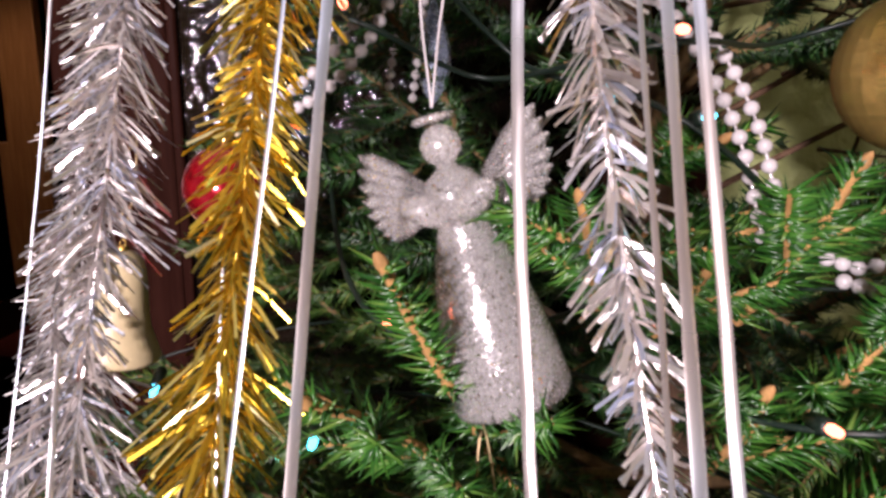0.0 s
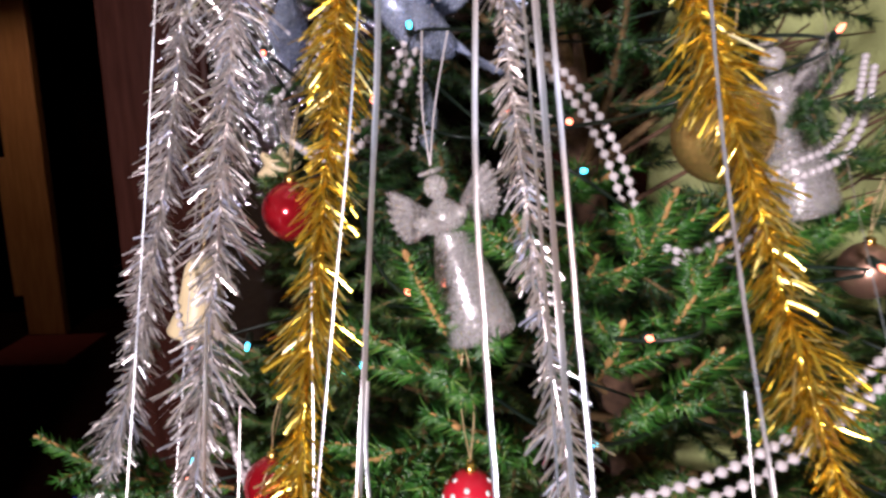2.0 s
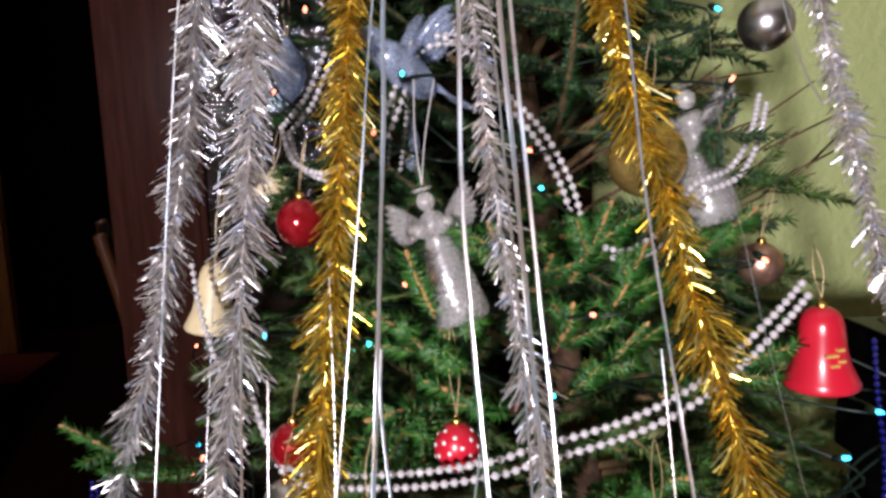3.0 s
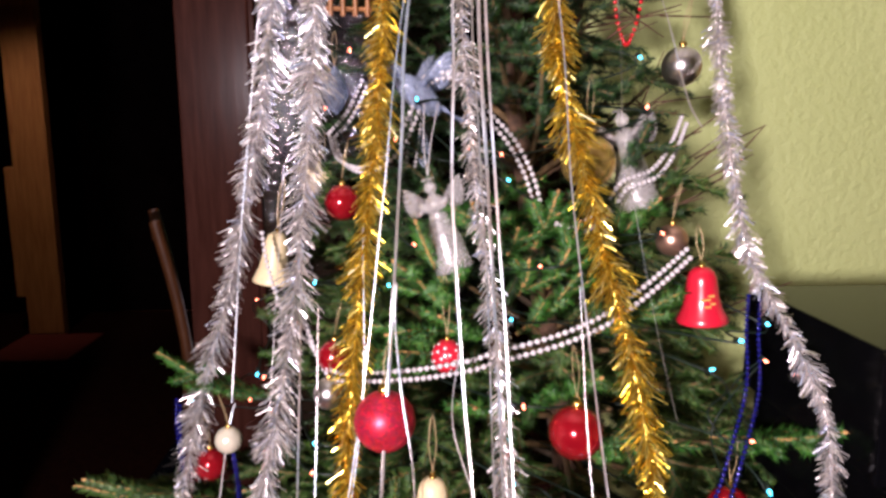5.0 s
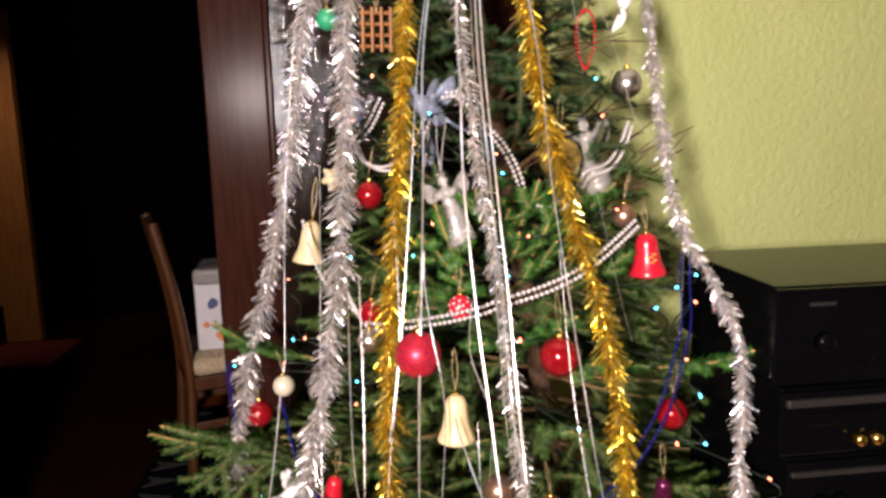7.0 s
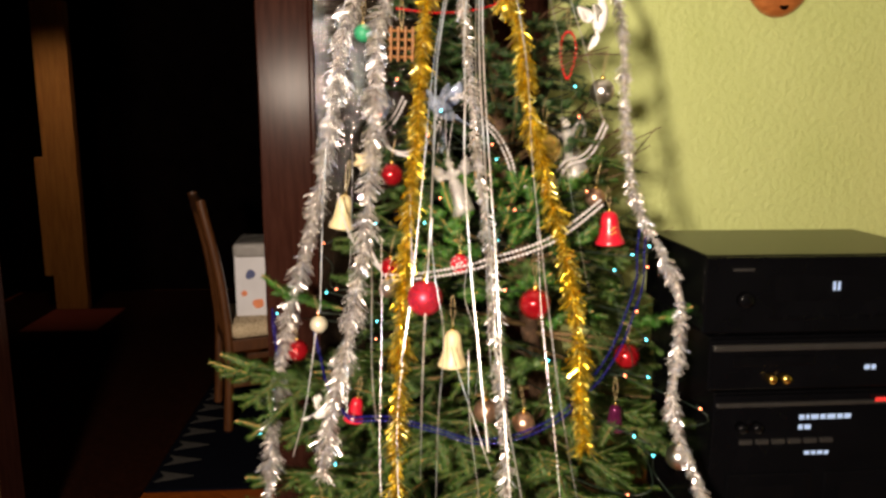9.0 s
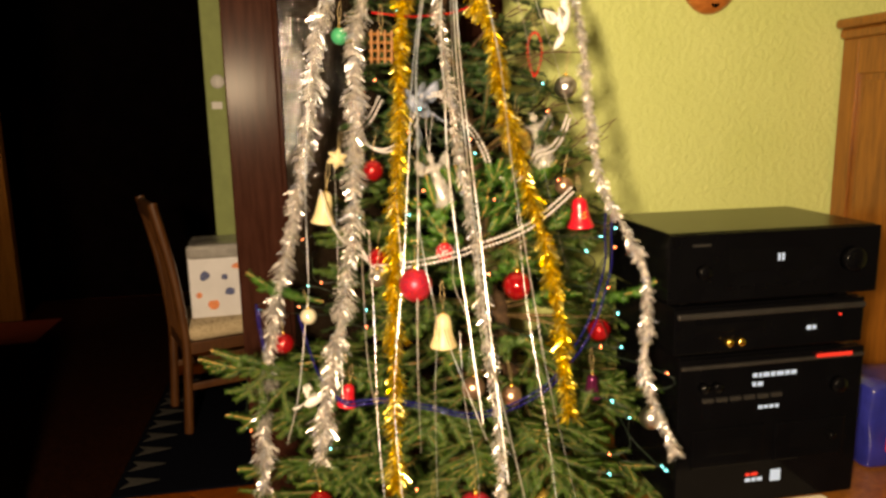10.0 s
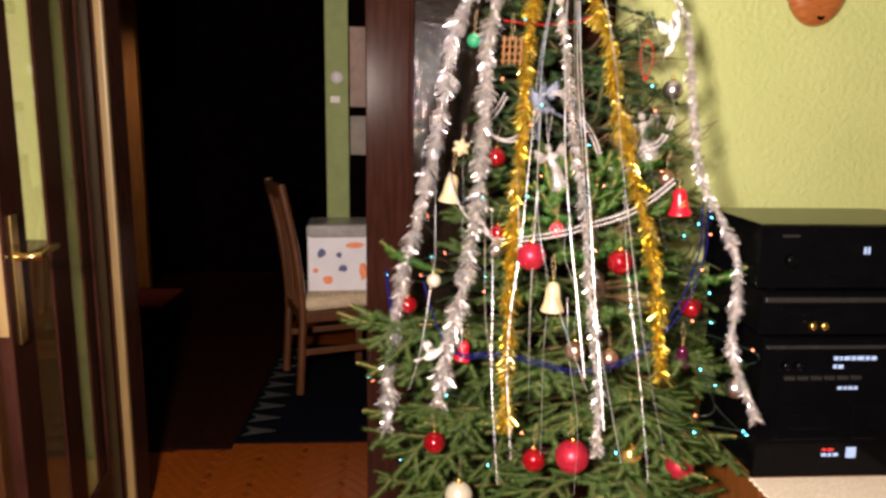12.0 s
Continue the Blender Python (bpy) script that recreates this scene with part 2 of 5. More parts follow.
r = ramp(nt, vz.outputs["Distance"], ((0.25, (0.26, 0.19, 0.11)), (0.45, (0.52, 0.42, 0.28))))
link(nt, r.outputs["Color"], b.inputs["Base Color"])
b.inputs["Roughness"].default_value = 0.9
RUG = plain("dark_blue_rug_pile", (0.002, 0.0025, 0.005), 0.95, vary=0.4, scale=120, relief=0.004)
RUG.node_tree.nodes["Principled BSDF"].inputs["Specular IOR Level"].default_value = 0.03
# colour of the parquet in shade, for the added floor sheet
FLOORSHADE = plain("dark_red_brown_floor_shade", (0.012, 0.0035, 0.002), 0.95, vary=0.45, scale=60, relief=0.004)
FLOORSHADE.node_tree.nodes["Principled BSDF"].inputs["Specular IOR Level"].default_value = 0.02
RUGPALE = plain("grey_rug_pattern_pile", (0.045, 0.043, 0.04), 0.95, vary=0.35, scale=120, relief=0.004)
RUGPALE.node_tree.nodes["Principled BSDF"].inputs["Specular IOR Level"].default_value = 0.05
BOXWHITE = plain("printed_white_card", (0.66, 0.66, 0.70), 0.5, vary=0.06, scale=8)
BOXTOP = plain("clear_plastic_wrap", (0.30, 0.29, 0.28), 0.25, vary=0.25, scale=16, relief=0.01, coat=0.4)
BOXORANGE = plain("orange_print", (0.75, 0.24, 0.10), 0.5, vary=0.2)
BOXBLUE = plain("dark_blue_print", (0.06, 0.08, 0.20), 0.5, vary=0.2)
BAGBLUE = plain("blue_printed_film", (0.014, 0.018, 0.17), 0.25, vary=0.3, scale=14, relief=0.006, coat=0.5)
BAGRED = plain("red_printed_film", (0.6, 0.03, 0.03), 0.25, vary=0.2, scale=14, coat=0.5)
# darkness put into the colour: near-black, without any gloss
SHADEBLACK = plain("near_black_shade", (0.0025, 0.0015, 0.0015), 0.9, vary=0.3, scale=8)
SHADEBLACK.node_tree.nodes["Principled BSDF"].inputs["Specular IOR Level"].default_value = 0.0
GREENCASE = plain("green_painted_wall_edge", (0.34, 0.42, 0.16), 0.7, vary=0.12, scale=10, relief=0.002)
PLAQUE = wood("varnished_orange_wood", (0.26, 0.07, 0.018), (0.48, 0.16, 0.045), 0.3, 9, (3, 3, 10), 0.5)


# ---- building tools ----
def mesh(name, verts, faces, material, smooth=False):
    me = bpy.data.meshes.new(name)
    me.from_pydata([tuple(v) for v in verts], [], faces)
    me.materials.append(material)
    if smooth:
        me.polygons.foreach_set("use_smooth", [True] * len(me.polygons))
    me.update()
    return me


def tri_mesh(name, verts, tris, material):
    """A large mesh of triangles from arrays."""
    me = bpy.data.meshes.new(name)
    nv, nf = len(verts), len(tris)
    me.vertices.add(nv)
    me.vertices.foreach_set("co", np.asarray(verts, np.float32).ravel())
    me.loops.add(nf * 3)
    me.loops.foreach_set("vertex_index", np.asarray(tris, np.int32).ravel())
    me.polygons.add(nf)
    me.polygons.foreach_set("loop_start", np.arange(0, nf * 3, 3, dtype=np.int32))
    me.update(calc_edges=True)
    me.materials.append(material)
    return me


def part(name, me, parent=None, m=None, label=""):
    ob = new(name, me)
    if parent:
        ob.parent = parent
    if m is not None:
        ob.matrix_basis = m
    if label:
        ob["label"] = label
    return ob


def empty(name, m, label, category, group="", kind=""):
    ob = new(name)
    ob.empty_display_size = 0.05
    ob.matrix_basis = m
    return tagged(ob, label, category, group, kind)


def box_bm(bm, x0, x1, y0, y1, z0, z1, bevel=0.0):
    r = bmesh.ops.create_cube(bm, size=1)
    vs = r["verts"]
    for v in vs:
        v.co = ((x0 + x1) / 2 + v.co.x * (x1 - x0), (y0 + y1) / 2 + v.co.y * (y1 - y0), (z0 + z1) / 2 + v.co.z * (z1 - z0))
    if bevel:
        es = list({e for v in vs for e in v.link_edges})
        bmesh.ops.bevel(bm, geom=es, offset=bevel, segments=2, affect="EDGES", profile=0.5)


def done(bm, name, material, smooth=False):
    me = bpy.data.meshes.new(name)
    bm.to_mesh(me)
    bm.free()
    me.materials.append(material)
    if smooth:
        me.polygons.foreach_set("use_smooth", [True] * len(me.polygons))
    return me


def box(name, x0, x1, y0, y1, z0, z1, material, bevel=0.0):
    bm = bmesh.new()
    box_bm(bm, x0, x1, y0, y1, z0, z1, bevel)
    return done(bm, name, material)


def lathe(name, profile, material, n=28, smooth=True):
    """A body turned round z from (radius, height) pairs."""
    verts, faces = [], []
    for rad, h in profile:
        for k in range(n):
            a = 2 * math.pi * k / n
            verts.append((rad * math.cos(a), rad * math.sin(a), h))
    for i in range(len(profile) - 1):
        for k in range(n):
            faces.append((i * n + k, i * n + (k + 1) % n, (i + 1) * n + (k + 1) % n, (i + 1) * n + k))
    faces.append(tuple(range(n))[::-1])
    faces.append(tuple((len(profile) - 1) * n + k for k in range(n)))
    return mesh(name, verts, faces, material, smooth)


def tube_arrays(points, radii, n=5):
    p = np.asarray(points, float)
    t = np.gradient(p, axis=0)
    t /= np.linalg.norm(t, axis=1)[:, None] + 1e-9
    up = np.where(np.abs(t[:, 2:3]) > 0.9, np.array([[1.0, 0, 0]]), np.array([[0, 0, 1.0]]))
    u = np.cross(t, up)
    u /= np.linalg.norm(u, axis=1)[:, None] + 1e-9
    w = np.cross(u, t)
    a = np.arange(n) * 2 * np.pi / n
    rr = np.asarray(radii, float)[:, None, None]
    v = p[:, None, :] + rr * (np.cos(a)[None, :, None] * u[:, None, :] + np.sin(a)[None, :, None] * w[:, None, :])
    m = len(p)
    i = np.arange(m - 1)[:, None] * n
    k = np.arange(n)[None, :]
    k2 = (k + 1) % n
    q0, q1, q2, q3 = i + k, i + k2, i + n + k2, i + n + k
    f = np.concatenate([np.stack([q0, q1, q2], -1).reshape(-1, 3), np.stack([q0, q2, q3], -1).reshape(-1, 3)])
    return v.reshape(-1, 3), f


def tube(name, points, radius, material, n=6):
    rad = radius if np.ndim(radius) else np.full(len(points), radius)
    v, f = tube_arrays(points, rad, n)
    me = tri_mesh(name, v, f, material)
    me.polygons.foreach_set("use_smooth", [True] * len(me.polygons))
    return me


def curve(points, step=0.01):
    """A smooth line through the points, in even steps."""
    p = np.asarray(points, float)
    ext = np.vstack([2 * p[0] - p[1], p, 2 * p[-1] - p[-2]])
    out = []
    for i in range(1, len(ext) - 2):
        a, b_, c, d = ext[i - 1], ext[i], ext[i + 1], ext[i + 2]
        for s in np.linspace(0, 1, 12, endpoint=False):
            out.append(0.5 * (2 * b_ + (c - a) * s + (2 * a - 5 * b_ + 4 * c - d) * s * s + (3 * b_ - a - 3 * c + d) * s ** 3))
    out.append(p[-1])
    out = np.array(out)
    length = np.concatenate([[0], np.cumsum(np.linalg.norm(np.diff(out, axis=0), axis=1))])
    s = np.linspace(0, length[-1], max(2, int(length[-1] / step) + 1))
    return np.stack([np.interp(s, length, out[:, i]) for i in range(3)], 1)


# ---- setting ----
WALL_Y = 0.92
FAR_Y = 4.9
floor = tagged(part("floor", box("floor", -3.2, 2.6, -3.0, FAR_Y + 0.3, -0.06, -0.008, PARQUET)), "reddish oak herringbone parquet floor of both rooms", "floor", kind="structure")
tagged(part("ceiling", box("ceiling", -3.2, 2.6, -3.0, FAR_Y + 0.3, 2.6, 2.7, CEILING)), "plain white painted ceiling", "ceiling", kind="structure")
tagged(part("wall_north", box("wall_north", 0.32, 2.6, WALL_Y, WALL_Y + 0.12, 0, 2.6, WALL)), "yellow-green painted wall with stippled roller texture", "wall", kind="structure")
tagged(part("wall_over_door", box("wall_over_door", -1.31, 0.32, WALL_Y, WALL_Y + 0.12, 2.12, 2.6, WALL)), "yellow-green painted wall above the doorway", "wall", kind="structure")
tagged(part("wall_north_west", box("wall_north_west", -3.2, -1.31, WALL_Y, WALL_Y + 0.12, 0, 2.6, WALL)), "yellow-green painted wall beside the doorway", "wall", kind="structure")
tagged(part("wall_east", box("wall_east", 2.5, 2.6, -3.0, WALL_Y, 0, 2.6, WALL)), "yellow-green painted side wall", "wall", kind="structure")
tagged(part("wall_west", box("wall_west", -3.2, -3.1, -3.0, WALL_Y, 0, 2.6, WALL)), "yellow-green painted side wall", "wall", kind="structure")
tagged(part("wall_south", box("wall_south", -3.2, 2.6, -3.1, -3.0, 0, 2.6, WALL)), "yellow-green painted wall behind the walk", "wall", kind="structure")
# far room walls: the missing light is in their near-black colour
tagged(part("wall_far", box("wall_far", -3.2, 2.6, FAR_Y, FAR_Y + 0.1, 0, 2.6, SHADEBLACK)), "back wall of the far room, coloured near-black for its lack of light", "wall", kind="structure")
tagged(part("wall_far_west", box("wall_far_west", -3.2, -3.1, WALL_Y + 0.12, FAR_Y, 0, 2.6, SHADEBLACK)), "side wall of the far room, coloured near-black for its lack of light", "wall", kind="structure")
tagged(part("wall_far_east", box("wall_far_east", 1.4, 1.5, WALL_Y + 0.12, FAR_Y, 0, 2.6, SHADEBLACK)), "side wall of the far room, coloured near-black for its lack of light", "wall", kind="structure")
tagged(part("wall_hall", box("wall_hall", -0.84, -0.69, 3.5, FAR_Y, 0, 2.6, GREENCASE)), "green painted end of a wall in the far room", "wall", kind="structure")
tagged(part("wall_hall_side", box("wall_hall_side", -0.69, 1.4, 3.56, 3.68, 0, 2.6, SHADEBLACK)), "plain wall of the far room, coloured near-black for its lack of light", "wall", kind="structure")

# ---- the spruce ----
def axis_x(z):
    return 0.24 - 0.165 * (z - 0.88)


AXIS_Y = 0.60


def reach(z):
    return 0.55 - 0.36 * (z - 0.88)


def on_tree(x, z, off=0.0):
    """The place at x and height z on the tree's near side, off metres outside of the tips."""
    d = (reach(z) + off) ** 2 - (x - axis_x(z)) ** 2
    return (x, AXIS_Y - math.sqrt(max(d, 0.0)), z)


rng = np.random.default_rng(7)


def needle_arrays(path, per_m, length, rng, flat=0.22, hw=0.0009):
    """Needles all along a twig: slim three-sided spikes, swept forwards."""
    seg = np.diff(path, axis=0)
    ls = np.linalg.norm(seg, axis=1)
    total = ls.sum()
    n = max(6, int(total * per_m))
    s = np.sort(rng.random(n)) * total
    cum = np.concatenate([[0], np.cumsum(ls)])
    base = np.stack([np.interp(s, cum, path[:, i]) for i in range(3)], 1)
    i = np.clip(np.searchsorted(cum, s, "right") - 1, 0, len(ls) - 1)
    t = seg[i] / (ls[i][:, None] + 1e-9)
    up = np.array([0, 0, 1.0])
    side = np.cross(t, up)
    side /= np.linalg.norm(side, axis=1)[:, None] + 1e-9
    nn = np.cross(side, t)
    a = rng.random(n) * 2 * np.pi
    c, sn = np.cos(a), np.sin(a) * (1 - flat) + (0.25 if flat < 0.4 else -0.15)
    sweep = 0.75 + 0.4 * rng.random(n)
    d = side * c[:, None] + nn * sn[:, None]
    d /= np.linalg.norm(d, axis=1)[:, None] + 1e-9
    d = d + t * sweep[:, None] + rng.normal(0, 0.06, (n, 3))
    d /= np.linalg.norm(d, axis=1)[:, None]
    ln = length * (0.7 + 0.45 * rng.random(n))
    end = (total - s) < 0.02
    ln = np.where(end, ln * 0.85, ln)
    tip = base + d * ln[:, None]
    w1 = np.cross(d, t)
    w1 /= np.linalg.norm(w1, axis=1)[:, None] + 1e-9
    w2 = np.cross(d, w1)
    foot = base + d * 0.001
    v = np.stack([foot + w1 * hw, foot - w1 * hw * 0.5 + w2 * hw, foot - w1 * hw * 0.5 - w2 * hw, tip], 1).reshape(-1, 3)
    k = np.arange(n)[:, None, None] * 4
    f = (k + np.array([[0, 1, 3], [1, 2, 3], [2, 0, 3]])[None]).reshape(-1, 3)
    return v, f


def bough(tree, z0, azimuth, length, rise, near, bare=False):
    """One bough with its side twigs, from the trunk outwards."""
    lrng = np.random.default_rng(int(z0 * 1000) * 17 + int(azimuth * 100))
    h = np.array([math.cos(azimuth), math.sin(azimuth), 0])
    side = np.array([-h[1], h[0], 0])
    root = np.array([axis_x(z0), AXIS_Y, z0])
    n = 14
    s = np.linspace(0, 1, n)
    sway = lrng.normal(0, 0.05)
    main = root + h * (length * s)[:, None] + side * (sway * length * s ** 2)[:, None]
    main[:, 2] += length * (rise * s - 0.30 * s ** 1.5 + 0.22 * s ** 3)
    wv, wf, nv, nf = [], [], [], []
    cw = cn = 0
    per_m = 700 if bare else 2100 if near else 900
    twigs = [(main, np.linspace(0.0065, 0.0016, n))]
    d = max(0.06, (0.55 if bare else 0.32) * length)
    flip = 1
    while d < length * 0.97:
        u = d / length
        p = np.array([np.interp(u, s, main[:, i]) for i in range(3)])
        tl = min(0.20, (0.060 + 0.48 * (length - d)) * lrng.uniform(0.7, 1.15))
        ang = radians(lrng.uniform(38, 58))
        dirv = h * math.cos(ang) + side * flip * math.sin(ang)
        dirv[2] += lrng.uniform(-0.42, 0.30)
        k = np.linspace(0, 1, 6)
        tw = p + dirv * (tl * k)[:, None] + h * (0.15 * tl * k ** 2)[:, None]
        tw[:, 2] -= 0.10 * tl * k ** 2 - lrng.uniform(0, 0.1) * tl * k ** 3
        twigs.append((tw, np.linspace(0.0022, 0.0010, 6)))
        if tl > 0.09:
            for q in (0.35, 0.62):
                for sg in (1, -1):
                    if lrng.random() < 0.35:
                        continue
                    b0 = p + (tw[-1] - p) * q
                    dv = dirv + np.cross(dirv, (0, 0, 1)) * sg * lrng.uniform(0.6, 1.0)
                    dv[2] += lrng.uniform(-0.45, 0.30)
                    dv /= np.linalg.norm(dv)
                    l2 = tl * (1 - q) * 0.75 + 0.02
                    kk = np.linspace(0, 1, 4)
                    twigs.append((b0 + dv * (l2 * kk)[:, None] + np.array([0, 0, 0.06 * l2]) * (kk ** 2)[:, None], np.linspace(0.0015, 0.0009, 4)))
        d += lrng.uniform(0.024, 0.036) if near else 0.035
        flip = -flip
    # a tuft of short end twigs
    for sg in (-1, 1):
        dv = h * 0.75 + side * sg * 0.6
        kk = np.linspace(0, 1, 4)
        l2 = lrng.uniform(0.035, 0.06)
        twigs.append((main[-2] + dv * (l2 * kk)[:, None], np.linspace(0.0015, 0.001, 4)))
    for j, (path, rad) in enumerate(twigs):
        path = path.copy()
        path[:, 1] = np.minimum(path[:, 1], 0.86 - 0.02 * lrng.random())
        v, f = tube_arrays(path, rad, 5 if near else 3)
        wv.append(v), wf.append(f + cw)
        cw += len(v)
        inner = path[3:] if bare and j % 3 == 0 and len(path) > 5 else path if j else path[int(n * (0.7 if bare else 0.38)):]
        v, f = needle_arrays(inner, per_m, 0.0165, lrng, 0.45 if near else 0.22, 0.0009 if near else 0.0011)
        nv.append(v), nf.append(f + cn)
        cn += len(v)
    # back boughs take the shaded twig, back and upper ones the shaded needle
    stem = part("branch", tri_mesh("branch", np.vstack(wv), np.vstack(wf), MIDTWIG if near else SHADETWIG), tree)
    part("needles", tri_mesh("needles", np.vstack(nv), np.vstack(nf), LOW if near and z0 < 1.12 else SHADENEEDLE), stem)
    return cn // 4


tree = empty("christmas_tree", pose(0, 0, 0), "cut green spruce Christmas tree hung with tinsel and baubles", "christmas tree")
zz = np.linspace(0.0, 2.32, 24)
part("trunk", tube("trunk", [(axis_x(z), AXIS_Y, z) for z in zz], np.linspace(0.034, 0.004, 24), BARK, 10), tree)
count = 0
z = 0.40
whorl = 0
while z < 2.15:
    number = 7 if z < 1.75 else 6
    for k in range(number):
        az = 2 * math.pi * (k + 0.5 * (whorl % 2)) / number + rng.normal(0, 0.15)
        tip_z = z + rng.uniform(-0.03, 0.03)
        east, towards = math.cos(az), -math.sin(az)
        full = reach(tip_z) * rng.uniform(0.78, 1.0)
        full *= 1 - 0.36 * max(0, east) ** 0.7 * (1 if tip_z < 1.38 else 0.6)
        full *= 1 + 0.16 * max(0, -east) * (1 if tip_z < 0.95 else 0.0)
        if full < 0.05 or (towards < -0.6 and whorl % 2 and tip_z < 1.15):
            continue
        # a hollow where the glass angel hangs
        if 1.20 < tip_z < 1.52 and 4.0 < az % 6.2832 < 4.75:
            full *= 0.72
        sparse = east > 0.70 and tip_z > 1.22
        if sparse and (k + whorl) % 2:
            continue
        rise = rng.uniform(0.0, 0.2) + 0.75 * min(1.0, max(0.0, (tip_z - 0.85) / 0.5))
        z0 = max(0.30, tip_z - full * (rise - 0.08) * 0.9)
        count += bough(tree, z0, az, full, rise, towards > -0.1 and z < 1.7, sparse)
    z += 0.092
    whorl += 1
# the long low boughs that stick out past the doorway and the stack
for z0, az, ln in ((0.80, 3.36, 0.70), (0.70, 3.26, 0.68), (0.60, 3.46, 0.66), (0.90, 5.85, 0.44), (0.76, 5.80, 0.46)):
    count += bough(tree, z0, az, ln, 0.18, True)


def spray(points, twigs, seed):
    """A bough's end, seen close: a bent stem with side twigs and thick needles. The tip comes first."""
    g = np.random.default_rng(seed)
    stem = curve(points, 0.006)[::-1]
    n = len(stem)
    paths = [(stem, np.linspace(0.0028, 0.0020, n))]
    h = stem[-1] - stem[0]
    length = np.linalg.norm(h)
    h = h / length
    side = np.cross(h, (0, 0, 1))
    side /= np.linalg.norm(side)
    for k in range(twigs):
        u = 0.12 + 0.7 * (k + g.uniform(0, 0.6)) / twigs
        p = stem[int(u * (n - 1))]
        sg = 1 if k % 2 else -1
        dv = h * 0.75 + side * sg * g.uniform(0.5, 0.9) + np.array([0, 0, g.uniform(-0.35, 0.15)])
        dv /= np.linalg.norm(dv)
        tl = (0.035 + 0.35 * length * (1 - u)) * g.uniform(0.7, 1.1)
        kk = np.linspace(0, 1, 5)
        paths.append((p + dv * (tl * kk)[:, None] + h * (0.12 * tl * kk ** 2)[:, None], np.linspace(0.0018, 0.0013, 5)))
    wv, wf, nv, nf, cw, cn = [], [], [], [], 0, 0
    for path, rad in paths:
        v, f = tube_arrays(path, rad, 6)
        wv.append(v), wf.append(f + cw)
        cw += len(v)
        v, f = needle_arrays(path, 2500, 0.0175, g, 0.52, 0.0011)
        nv.append(v), nf.append(f + cn)
        cn += len(v)
    # the bud at the tip
    bud = np.array([stem[-1] + h * q for q in (-0.001, 0.001, 0.003, 0.0055, 0.007)])
    v, f = tube_arrays(bud, (0.0020, 0.0024, 0.0023, 0.0015, 0.0004), 7)
    wv.append(v), wf.append(f + cw)
    ob = part("branch", tri_mesh("branch", np.vstack(wv), np.vstack(wf), TWIG), tree)
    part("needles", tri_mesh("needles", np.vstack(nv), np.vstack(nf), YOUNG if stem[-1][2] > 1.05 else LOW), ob)


